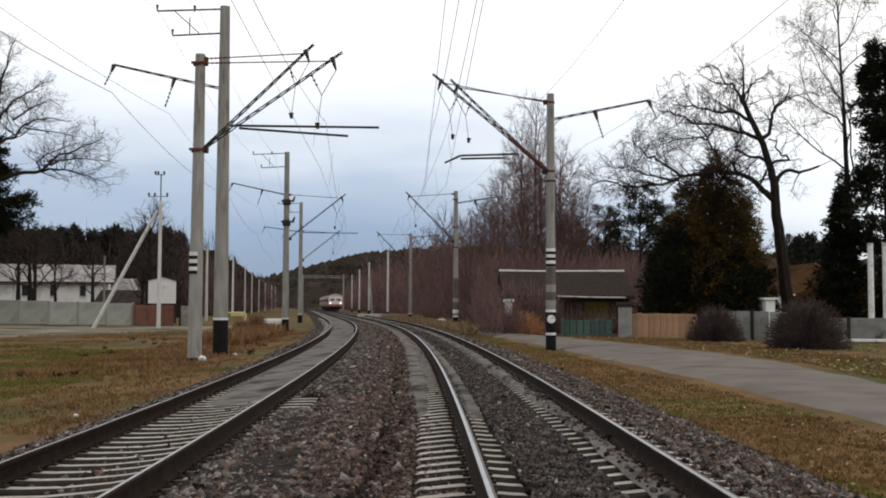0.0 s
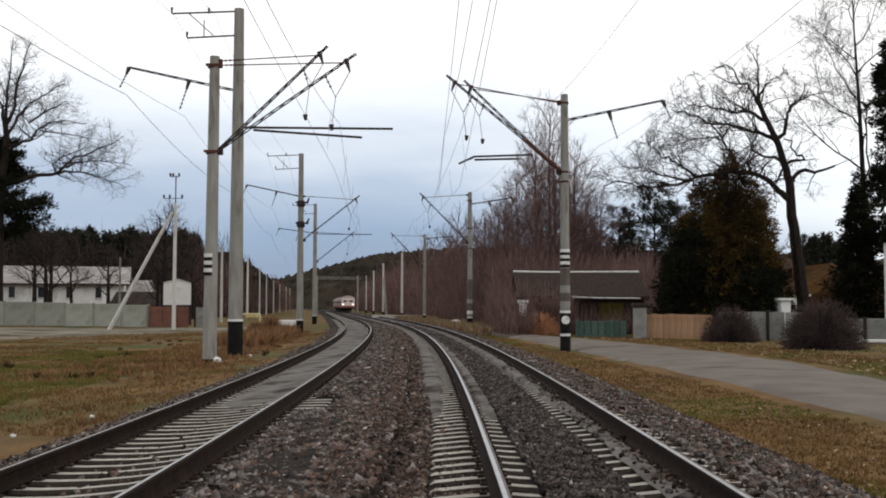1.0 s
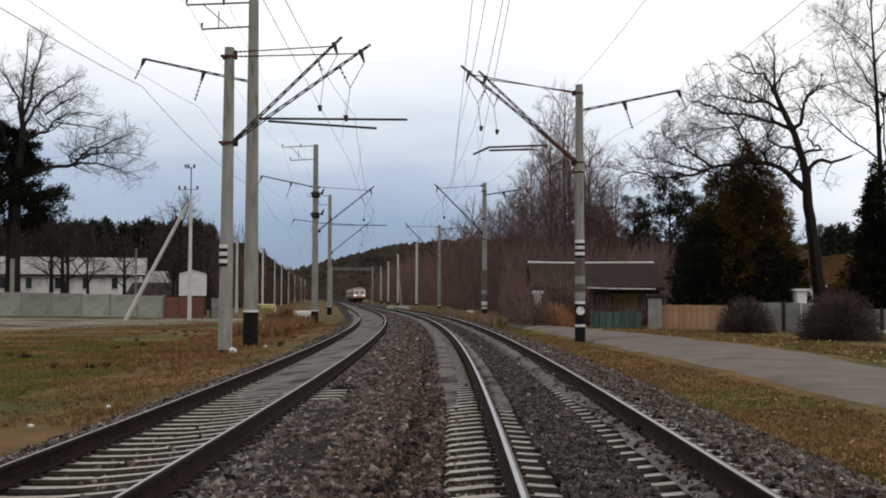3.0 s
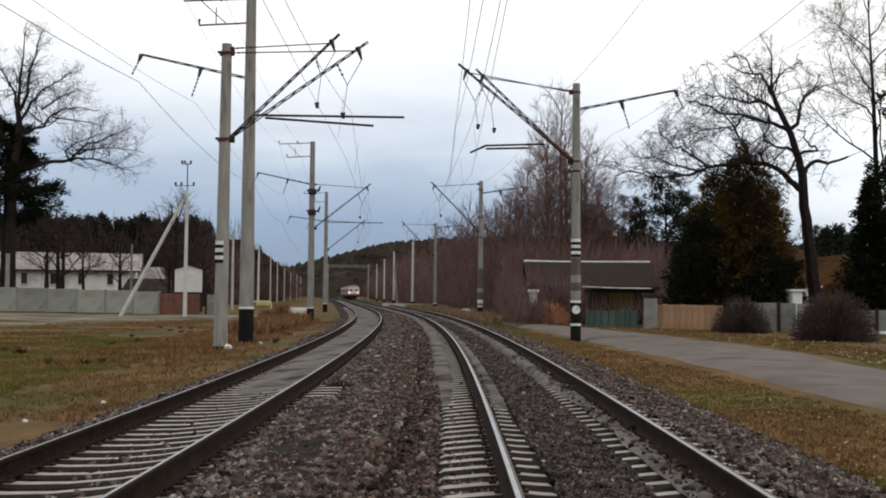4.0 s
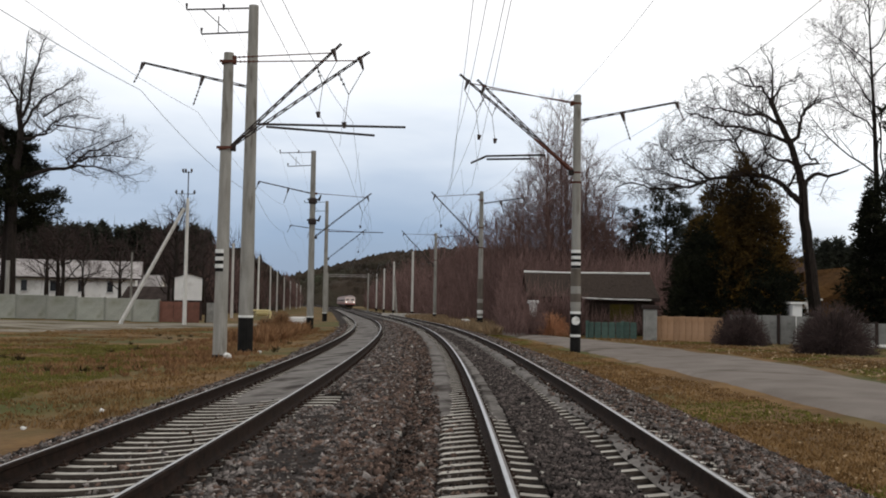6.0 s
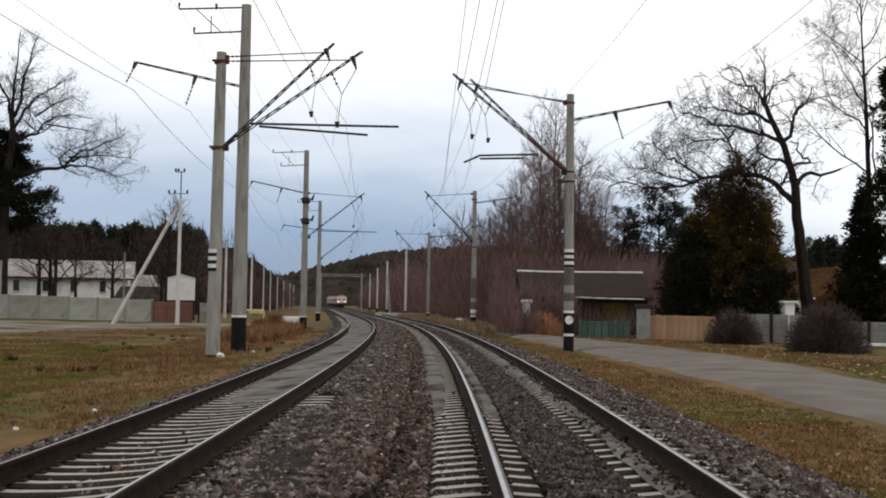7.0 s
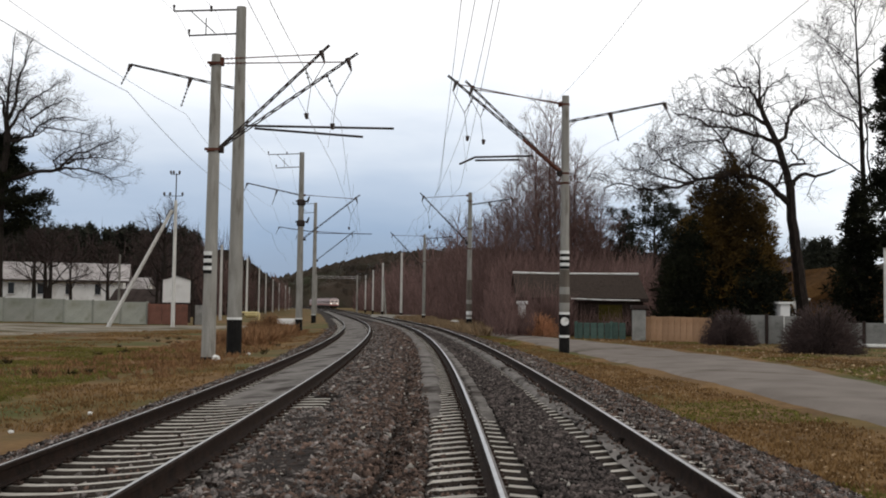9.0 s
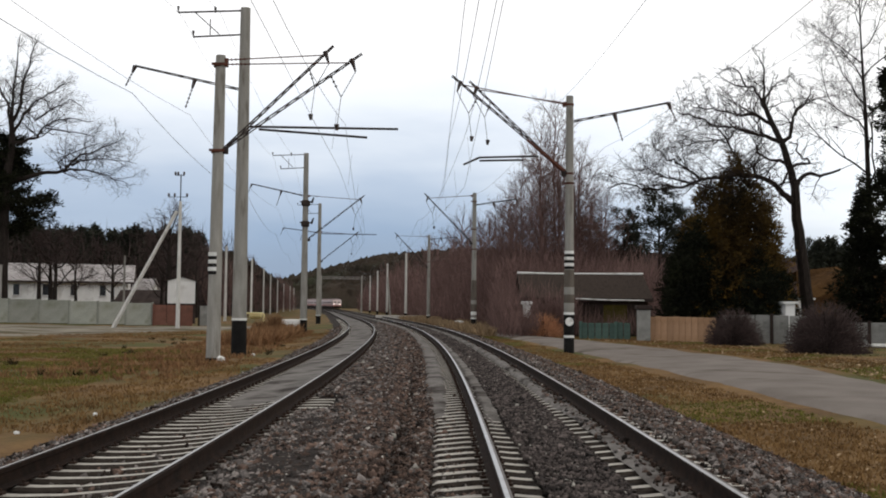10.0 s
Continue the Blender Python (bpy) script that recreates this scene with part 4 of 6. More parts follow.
# utility pole with a leaning strut
up = thing("utility_pole", "white concrete utility pole with a leaning strut and insulators", "pole", at=Matrix.Translation((-21.9, 85, -0.72)))
part("pole", Geo().tube([(0, 0, -0.5), (0, 0, 10.4)], [0.17, 0.12], 10), M_PALE, up)
part("strut", Geo().tube([(-5.6, 0.6, -0.3), (-0.3, 0.1, 9.6)], [0.17, 0.13], 10), M_PALE, up, "leaning concrete strut")
part("steel_extension", Geo().tube([(0, 0, 10.2), (0, 0, 12.6)], 0.05, 6), M_STEEL, up)
for z, r in ((12.5, 0.45), (10.75, 0.95)):
    bar = part("crossarm", Geo().beam((-r, 0, z), (r * 0.6, 0, z), 0.05), M_STEEL, up)
    for x in (-r, -r * 0.5, r * 0.55):
        part("insulator", Geo().tube([(x, 0, z), (x, 0, z + 0.12), (x, 0, z + 0.3)], [0.03, 0.10, 0.07], 7), M_PORCELAIN, bar)
# a short second post near the yard
pq = thing("utility_pole", "pale post behind the panel fence", "pole", at=Matrix.Translation((-40.6, 95, -0.5)))
part("pole", Geo().tube([(0, 0, -0.5), (0, 0, 5.3)], [0.22, 0.2], 8), M_CONCRETE, pq)
pp = thing("utility_pole", "short pale post at the end of the panel fence", "pole", at=Matrix.Translation((-40.5, 131, -0.8)))
part("pole", Geo().tube([(0, 0, -0.5), (0, 0, 8.2)], [0.16, 0.12], 8), M_CONCRETE, pp)

# a receding row of lamp posts beside the far road
def lamp_post(x, y, h):
    root = thing("lamp_post", "pale concrete lamp post of a receding row", "lamp post", "row of lamp posts", at=Matrix.Translation((x, y, ground_level(x, y))))
    part("pole", Geo().tube([(0, 0, -0.5), (0, 0, h)], [0.19, 0.13], 10), M_PALE, root)
    part("lamp_arm", Geo().tube([(0, 0, h - 0.1), (0.15, -0.3, h + 0.25), (0.5, -0.9, h + 0.35)], 0.03, 5), M_STEEL, root)
    return root


for x, y, h in ((-27.9, 131, 9.3), (-32.4, 172, 9.6), (-38.6, 218, 9.6), (-42.3, 248, 9.3), (-47.5, 290, 9.0), (-54, 342, 9.0), (-58, 382, 9.0), (-63, 425, 9.0)):
    lamp_post(x, y, h)

# yellow gas pipe raised on legs, and a pale car-sized slab near the bend
pipe = thing("gas_pipe", "yellow raised gas pipe over the yard entrance", "pipe", at=Matrix.Translation((-0.75, 0, 0.18)))
part("span", Geo().tube([(-25.6, 136, -0.8), (-25.6, 136, 0.05), (-25.4, 136, 0.2), (-23.4, 136, 0.2), (-23.2, 136, 0.05), (-23.2, 136, -0.8)], 0.13, 8), M_YELLOW, pipe)
part("tank", Geo().tube([(-25.3, 137, -0.1), (-25.1, 137, -0.1), (-23.8, 137, -0.1), (-23.6, 137, -0.1)], [0.1, 0.4, 0.4, 0.1], 10), M_YELLOW, pipe)
slab = thing("concrete_slab", "stack of pale concrete slabs lying near the bend", "slab")
for k in range(3):
    part("slab", Geo().box(-13.95 + 0.1 * k, 86, -0.6 + 0.28 * k, -12.45 + 0.05 * k, 88.5, -0.335 + 0.28 * k, bevel=0.03), M_HOUSEWHITE, slab)
slab2 = thing("concrete_slab", "pale concrete slab beside the far track", "slab")
part("slab", Geo().box(0.2, 0, 0, 6.6, 1.2, 0.7, bevel=0.04, m=Matrix.Translation((-10.8, 150, -0.5))), M_SLEEPER, slab2)


# ---- right side: house, sheds and fences ----
hut = gable_house(Matrix.Translation((4.9, 70, 0)), 8.1, 7, 2.05, 3.62, M_HUT, M_HUT, "low dark weathered house with a sagging roof", [(5.6, 0.9, 0.7, 0.8)], over=0.3)
part("ridge_cap", Geo().tube([(-0.3, 3.5, 3.78), (2.2, 3.5, 3.72), (5, 3.5, 3.74), (8.4, 3.5, 3.77)], 0.085, 6), M_WHITE, hut, "pale metal ridge capping")
part("gutter", Geo().tube([(3.3, -0.42, 1.98), (5.2, -0.42, 1.92), (7.8, -0.42, 1.9)], 0.05, 6), M_WHITE, hut, "pale metal gutter")
part("painted_panel", Geo().box(5.15, -0.12, 0.3, 6.7, -0.05, 1.6), M_OLIVE, hut, "olive-yellow painted panel")
post = thing("gate_pillar", "pale gate pillar with a dark cap", "pillar", at=Matrix.Translation((10.35, 57.0, -0.45)))
part("shaft", Geo().box(-0.32, -0.3, -0.3, 0.32, 0.3, 1.75, bevel=0.03), M_GREYFENCE, post)
part("cap", Geo().box(-0.42, -0.4, 1.752, 0.42, 0.4, 1.98, bevel=0.04), M_DARKROOF, post)
pil = thing("gate_pillar", "small white post in the bushes", "pillar", at=Matrix.Translation((4.72, 66, -0.45)))
part("shaft", Geo().box(-0.22, -0.2, -0.3, 0.22, 0.2, 2.0, bevel=0.03).box(-0.34, -0.3, 2.0, 0.34, 0.3, 2.2, bevel=0.03), M_HOUSEWHITE, pil)
run_fence("teal_fence", (7.55, 61.5), (10.2, 60.2), 7, 0.95, M_TEAL, "faded teal sheet fence before the dark house", M_TEAL, thick=0.06, ragged=0.03)
run_fence("plank_fence", (10.4, 57.5), (14.0, 56.0), 12, 1.32, M_TAN, "tan weathered plank fence along the road", None, gap=0.004, thick=0.05, ragged=0.02, panel="plank")
run_fence("grey_fence", (14.2, 55.6), (17.8, 53.2), 5, 1.45, M_GREYFENCE, "grey slab fence with gaps behind the bushes", M_DARKROOF, thick=0.07)
run_fence("grey_fence", (18.0, 51.8), (30.5, 47.5), 6, 1.2, M_GREYFENCE, "grey slab fence beside the bare garden", M_DARKROOF, thick=0.07)
board = thing("white_plank", "white plank lying along the foot of the fence", "plank")
part("plank", Geo().box(0, 0, 0, 4.6, 0.2, 0.14, bevel=0.02, m=Matrix.Translation((18.2, 50.6, -0.33)) @ Matrix.Rotation(-0.3, 4, "Z")), M_WHITE, board)
for x, y, h in ((23.87, 57.5, 5.3), (24.89, 58.0, 5.35)):
    wp = thing("white_post", "white painted concrete post in the garden", "post", at=Matrix.Translation((x, y, -0.5)))
    part("pole", Geo().tube([(0, 0, -0.3), (0, 0, h)], [0.18, 0.16], 8), M_WHITE, wp)
for x, y, w, h, z in ((21.6, 65, 1.0, 0.9, 1.1), (18.3, 57.3, 0.5, 0.8, 0.9)):
    wb = thing("garden_shed", "small white shed glimpsed behind the trees", "shed", at=Matrix.Translation((x, y, z)))
    part("wall", Geo().box(-w / 2, 0, -1.6 - z, w / 2, 1.6, h), M_HOUSEWHITE, wb)
    part("roof", Geo().box(-w / 2 - 0.15, -0.15, h + 0.003, w / 2 + 0.15, 1.75, h + 0.12), M_WHITE, wb)


# ---- trees ----
def grow(wood, twig, p, d, length, radius, depth, rng, up=0.05, kids=6, wander=0.22, twist=0.9):
    """One branch with its side branches; thick ones go to wood, thin ones to twig."""
    n = (2, 4, 6, 6)[min(depth, 3)]
    pts, rad = [p.copy()], [radius]
    d = d.normalized()
    for i in range(n):
        d = (d + Vector((rng.gauss(0, wander), rng.gauss(0, wander), rng.gauss(0, wander) + up))).normalized()
        p = p + d * (length / n)
        pts.append(p.copy())
        rad.append(radius * (1 - 0.80 * (i + 1) / n))
    (wood if depth > 1 else twig).tube(pts, rad, 7 if depth > 2 else (5 if depth == 2 else 3), cap=False)
    if depth == 0:
        return
    for k in range(kids):
        t = 0.25 + 0.75 * (k + rng.random()) / kids
        i = min(n - 1, int(t * n))
        q = pts[i].lerp(pts[i + 1], t * n - i)
        axis = (pts[i + 1] - pts[i]).normalized()
        side = Vector((rng.gauss(0, 1), rng.gauss(0, 1), rng.gauss(0, 0.6))).normalized()
        nd = (axis * (1 - 0.25 * twist) + side * twist).normalized()
        grow(wood, twig, q, nd, length * rng.uniform(0.42, 0.68) * (1.15 - 0.5 * t), max(0.010, rad[i] * 0.52), depth - 1, rng, up, kids, wander, twist)


def broad_tree(m, limbs, trunk, label, seed, kids=6, depth=3, name="bare_tree", up=0.03, twist=0.9, wander=0.22, twig_mat=None):
    """A leafless tree: a trunk through given points, then limbs (height share, direction, length, radius)."""
    rng = random.Random(seed)
    root = thing(name, label, "tree", at=m)
    wood, twig = Geo(), Geo()
    pts = [Vector(p[:3]) for p in trunk]
    wood.tube(pts, [p[3] for p in trunk], 9)
    for t, d, ln, r in limbs:
        x = t * (len(pts) - 1)
        i = min(len(pts) - 2, int(x))
        grow(wood, twig, pts[i].lerp(pts[i + 1], x - i), Vector(d), ln, r, depth, rng, up, kids, wander, twist)
    part("trunk", wood, M_BARK, root)
    part("crown", twig, twig_mat or M_TWIG, root)
    return root


class LimbedTree:
    """A leafless tree whose trunk and main limbs are drawn through a few bends, with twigs grown along them."""

    def __init__(self, at, label, seed, twig, name="bare_tree"):
        self.root, self.rng, self.twig_length = thing(name, label, "tree", at=at), random.Random(seed), twig
        self.wood, self.twig = Geo(), Geo()

    def limb(self, bends, r0, r1, lean=0.0, twigs=3.6, first=0.22, reach=1.0):
        """bends: (x, z) from the root of the limb to its tip; lean: how far the tip comes forward or back."""
        rng, n = self.rng, len(bends)
        pts = []
        for i in range(n - 1):
            a, b = bends[i], bends[i + 1]
            for k in range(3):
                q, t = k / 3, (i + k / 3) / (n - 1)
                w = 0.0 if k == 0 else (0.02 if r0 > 0.4 else 0.09)
                pts.append(Vector((a[0] + (b[0] - a[0]) * q + rng.gauss(0, w), lean * t, a[1] + (b[1] - a[1]) * q + rng.gauss(0, w))))
        pts.append(Vector((bends[-1][0], lean, bends[-1][1])))
        m = len(pts)
        rad = [r0 + (r1 - r0) * (i / (m - 1)) ** 0.8 for i in range(m)]
        self.wood.tube(pts, rad, 7, cap=False)
        length = sum((pts[i + 1] - pts[i]).length for i in range(m - 1))
        for k in range(int(length * twigs)):
            t = first + (1 - first) * rng.random()
            i = min(m - 2, int(t * (m - 1)))
            axis = (pts[i + 1] - pts[i]).normalized()
            side = Vector((rng.gauss(0, 1), rng.gauss(0, 0.9), rng.gauss(0.25, 0.8))).normalized()
            big = rng.random() < 0.5
            grow(self.wood, self.twig, pts[i].copy(), axis * 0.6 + side * 0.8, reach * self.twig_length * rng.uniform(0.6, 1.5) * (1.25 - 0.5 * t), max(0.016, min(0.05, rad[i] * 0.45)), 2 if big else 1, rng, 0.03, 6 if big else 5, 0.28, 0.9)
        return self

    def done(self):
        part("trunk", self.wood, M_BARK, self.root)
        part("crown", self.twig, M_TWIG, self.root)
        return self.root


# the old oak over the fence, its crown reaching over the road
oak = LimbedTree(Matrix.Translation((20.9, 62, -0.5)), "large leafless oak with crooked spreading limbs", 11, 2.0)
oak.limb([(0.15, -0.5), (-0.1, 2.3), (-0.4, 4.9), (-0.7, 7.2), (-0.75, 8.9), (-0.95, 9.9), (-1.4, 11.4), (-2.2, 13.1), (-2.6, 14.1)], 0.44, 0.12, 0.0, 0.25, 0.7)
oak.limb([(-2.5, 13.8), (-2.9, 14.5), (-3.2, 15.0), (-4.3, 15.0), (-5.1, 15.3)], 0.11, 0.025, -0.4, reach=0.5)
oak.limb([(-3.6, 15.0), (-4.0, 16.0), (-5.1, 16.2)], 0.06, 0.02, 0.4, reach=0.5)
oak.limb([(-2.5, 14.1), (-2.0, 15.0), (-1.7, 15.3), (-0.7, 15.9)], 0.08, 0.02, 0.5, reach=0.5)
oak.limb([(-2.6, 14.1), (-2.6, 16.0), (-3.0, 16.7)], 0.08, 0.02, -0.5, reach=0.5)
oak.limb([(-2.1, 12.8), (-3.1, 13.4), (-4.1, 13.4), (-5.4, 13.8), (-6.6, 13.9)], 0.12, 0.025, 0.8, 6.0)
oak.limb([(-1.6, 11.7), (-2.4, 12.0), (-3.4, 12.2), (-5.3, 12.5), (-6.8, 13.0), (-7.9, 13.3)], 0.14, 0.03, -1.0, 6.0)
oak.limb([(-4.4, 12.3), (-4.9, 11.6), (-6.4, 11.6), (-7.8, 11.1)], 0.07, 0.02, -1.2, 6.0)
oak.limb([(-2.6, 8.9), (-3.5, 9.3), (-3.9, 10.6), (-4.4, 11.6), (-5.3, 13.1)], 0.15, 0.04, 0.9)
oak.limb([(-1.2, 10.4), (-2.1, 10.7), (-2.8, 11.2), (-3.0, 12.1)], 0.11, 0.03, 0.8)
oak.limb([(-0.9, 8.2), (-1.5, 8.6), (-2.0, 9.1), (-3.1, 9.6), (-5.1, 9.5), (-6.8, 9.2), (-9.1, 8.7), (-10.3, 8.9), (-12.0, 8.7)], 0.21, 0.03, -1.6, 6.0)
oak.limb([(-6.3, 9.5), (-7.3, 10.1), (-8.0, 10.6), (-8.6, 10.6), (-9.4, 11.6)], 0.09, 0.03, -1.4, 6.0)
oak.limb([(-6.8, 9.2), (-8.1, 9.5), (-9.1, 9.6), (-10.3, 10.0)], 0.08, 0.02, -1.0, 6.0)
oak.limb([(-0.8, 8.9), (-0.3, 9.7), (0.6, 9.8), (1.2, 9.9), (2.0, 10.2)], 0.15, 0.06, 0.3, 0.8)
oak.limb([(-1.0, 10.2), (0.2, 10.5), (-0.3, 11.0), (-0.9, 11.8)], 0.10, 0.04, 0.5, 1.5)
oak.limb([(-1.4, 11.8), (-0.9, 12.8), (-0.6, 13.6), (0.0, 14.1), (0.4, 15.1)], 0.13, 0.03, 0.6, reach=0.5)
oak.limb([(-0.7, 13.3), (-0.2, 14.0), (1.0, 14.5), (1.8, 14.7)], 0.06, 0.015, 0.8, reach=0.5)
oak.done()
# tall slender tree further right
broad_tree(Matrix.Translation((27.6, 70, -0.5)),
           [(0.40 + 0.037 * k, (math.cos(2.4 * k) * 0.62, math.sin(2.4 * k) * 0.5, 0.85), 6.8 - 0.26 * k, 0.075 - 0.003 * k) for k in range(16)],
           [(0, 0, -0.4, 0.26), (0.05, 0, 5, 0.21), (0, 0, 10, 0.17), (-0.15, 0, 15, 0.12), (-0.4, 0, 20, 0.06), (-0.5, 0, 23.5, 0.02)], "tall slender leafless tree with upswept branches", 5, kids=7, up=0.06, twist=0.8)
# old tree at the edge of the yard, one long limb reaching out low over the fence
old = LimbedTree(Matrix.Translation((-39.4, 95.5, -0.7)), "old leafless tree with a long drooping limb", 23, 2.5)
old.limb([(-1.1, -0.5), (-1.2, 8.2), (-1.1, 13.4), (-0.7, 16.0), (-0.7, 17.6), (-0.9, 19.1)], 0.55, 0.22, 0.0, 0.15, 0.8)
old.limb([(-0.8, 18.6), (-0.8, 20.7), (-0.7, 22.8), (-0.5, 26.8)], 0.20, 0.03, 0.5, reach=0.7)
old.limb([(-0.7, 18.6), (0.1, 20.2), (0.3, 22.3), (1.0, 24.2), (1.7, 26.0)], 0.19, 0.03, -0.8, reach=0.7)
old.limb([(-1.0, 18.9), (-1.4, 20.5), (-2.6, 22.3), (-3.6, 23.8)], 0.16, 0.03, 0.8)
old.limb([(-0.7, 17.3), (0.2, 18.7), (1.2, 20.0), (2.7, 21.0), (4.9, 22.1)], 0.17, 0.03, -1.0, reach=0.7)
old.limb([(-0.6, 16.6), (0.5, 16.8), (1.6, 17.2), (1.9, 18.0), (2.8, 18.7), (4.4, 19.0), (6.4, 18.8)], 0.17, 0.03, 0.6)
old.limb([(2.3, 18.0), (5.0, 17.7), (7.2, 17.4)], 0.08, 0.02, 1.0, 1.0)
old.limb([(1.3, 18.7), (2.8, 19.7), (4.6, 20.6), (6.0, 19.7)], 0.10, 0.02, -0.6)
old.limb([(-1.3, 15.0), (-2.3, 16.3), (-2.9, 17.6), (-3.8, 19.6), (-5.4, 22.2)], 0.24, 0.04, 0.8)
old.limb([(-0.9, 13.0), (0.7, 13.4), (2.0, 13.8), (4.0, 14.0), (4.8, 14.6), (5.8, 15.5), (7.9, 16.2), (9.8, 17.0)], 0.27, 0.03, -1.0, 1.6, 0.5)
old.limb([(4.8, 14.6), (6.1, 15.0), (8.2, 15.1), (11.2, 14.6)], 0.12, 0.02, -1.4)
old.limb([(4.0, 14.0), (6.1, 14.2), (8.2, 13.7), (10.4, 12.7)], 0.12, 0.02, -0.4)
old.limb([(4.0, 14.1), (3.5, 14.8), (4.5, 15.7), (5.8, 16.2), (7.4, 16.8)], 0.10, 0.02, 0.4)
old.limb([(4.0, 14.0), (5.6, 13.3), (6.8, 13.1)], 0.06, 0.02, -0.8, 1.2)
old.done()
# smaller bare trees before and behind the white house
for i, (x, y, h, sd) in enumerate(((-42.0, 131, 9.5, 3), (-49.0, 138, 9.0, 4), (-54.5, 140, 12.0, 6), (-62, 139, 10, 8), (-66, 136, 9.5, 22), (-33.5, 125, 12.5, 9), (-38.5, 160, 11, 12), (-36.0, 132, 8.5, 14), (-31.5, 118, 12.5, 16), (-37.5, 100, 9.0, 17), (-41, 108, 10, 19))):
    k = h / 10
    broad_tree(Matrix.Translation((x, y, -0.8)) @ Matrix.Rotation(i * 1.3, 4, "Z"),
               [(0.40 + 0.07 * j, (math.cos(2.4 * j + sd), math.sin(2.4 * j + sd), 0.8), (5.0 - 0.3 * j) * k, 0.09 * k) for j in range(9)],
               [(0, 0, -0.3, 0.30 * k), (0.1, 0, 3 * k, 0.24 * k), (0, 0.1, 6 * k, 0.15 * k), (0.1, 0, 9 * k, 0.05 * k)], "leafless garden tree near the white house", sd, kids=9, depth=2, twist=0.8, twig_mat=M_TWIGDARK)


def needle_tree(m, height, width, label, seed, mat, kind="fir", trunk_r=0.22, clumps=900, low=0.05, blade=0.30, name="conifer", lobes=0.25, boughs=22):
    """An evergreen: a tapered trunk with boughs, and a crown of many needle sprays with an uneven outline."""
    r = np.random.default_rng(seed)
    root = thing(name, label, "tree", at=m)
    g = Geo()
    g.tube([(0, 0, -0.4), (0.05, 0, height * 0.5), (0, 0, height * 0.97)], [trunk_r, trunk_r * 0.65, 0.02], 8)
    n = clumps
    t = r.uniform(0, 1, n) ** (1.25 if kind == "fir" else 0.9)
    a = r.uniform(0, 2 * np.pi, n)
    if kind == "fir":
        shape = (1 - t) ** 0.75 * (0.8 + 0.2 * np.sin(t * 60))
    elif kind == "dome":
        shape = np.sqrt(np.clip(1 - (np.abs(t - 0.30) / 0.72) ** 2.0, 0.01, 1)) * (1 - 0.35 * t)
    else:
        shape = np.clip(np.sin(np.pi * np.clip(t * 0.9 + 0.12, 0, 1)), 0.1, 1)
    lob = 1 + lobes * np.sin(3 * a + 9 * t) * np.cos(7 * t + 2 * a) + lobes * 0.6 * np.sin(7 * a + 23 * t) + r.normal(0, lobes * 0.35, n)
    rr = width / 2 * shape * lob * (0.30 + 0.70 * r.uniform(0, 1, n) ** 0.45)
    z = height * (low + (1 - low) * t)
    c = np.stack([rr * np.cos(a), rr * np.sin(a), z], 1)
    if kind == "clump":
        # several leaders of different height grown into one crown, feathery at their tips
        nl = 16
        la, lr = 2.4 * np.arange(nl) + seed, width / 2 * np.sqrt(np.arange(nl) / nl) * 0.76
        lh = height * np.clip(1.02 - 0.48 * (lr / (width / 2)) ** 1.3, 0.35, 1) * r.uniform(0.88, 1.0, nl)
        lr[0], lh[0] = 0, height
        who = r.integers(0, nl, n)
        tt = r.uniform(0, 1, n) ** 1.15
        own = width * 0.27 * (1 - tt) ** 0.8 * (0.75 + 0.35 * np.sin(5 * a + 17 * tt)) + 0.12
        rr = own * (0.45 + 0.55 * r.uniform(0, 1, n) ** 0.5)
        z = lh[who] * (low + (1 - low) * tt)
        c = np.stack([lr[who] * np.cos(la[who]) + rr * np.cos(a), lr[who] * np.sin(la[who]) + rr * np.sin(a), z], 1) + r.normal(0, 0.16, (n, 3))
    if kind == "pine":
        # foliage pads towards the ends of single boughs, with sky between them
        nb = boughs
        bough = r.integers(0, nb, n)
        bt, ba = np.sort(r.uniform(0, 1, nb)), r.uniform(0, 2 * np.pi, nb)
        bl = width / 2 * np.clip(1.15 - 0.75 * bt, 0.35, 1) * r.uniform(0.55, 1.1, nb)
        q = 0.25 + 0.75 * r.uniform(0, 1, n) ** 0.7
        rr = bl[bough] * q
        z = height * (low + (1 - low) * bt[bough]) + 0.25 * rr * (1 - 0.4 * bt[bough]) + r.normal(0, 0.20, n)
        a = ba[bough] + r.normal(0, 0.27, n)
        c = np.stack([rr * np.cos(a), rr * np.sin(a), z], 1)
    out = np.stack([np.cos(a), np.sin(a), np.full(n, 0.1 if kind == "dome" else -0.12)], 1)
    per = 9
    base = np.repeat(c, per, 0) + r.normal(0, blade * 0.55, (n * per, 3))
    way = np.repeat(out, per, 0) * 0.7 + r.normal(0, 0.62, (n * per, 3)) + np.array([0, 0, 0.35 if kind != "fir" else -0.05])
    v, f = blades(base, way, r.uniform(0.6, 1.35, n * per) * blade * 1.6, r.uniform(0.6, 1.3, n * per) * blade * (0.16 if kind == "clump" else 0.24), seed)
    for i in range(0, n, max(1, n // 46)):
        g.tube([(0, 0, max(0.2, z[i] - (0.2 if kind == "fir" else 0.6))), tuple(c[i] * [0.85, 0.85, 1])], [0.05 * height / 12, 0.012], 4, cap=False)
    part("trunk", g, M_BARK, root)
    soup("crown", v, f, mat, root)
    return root


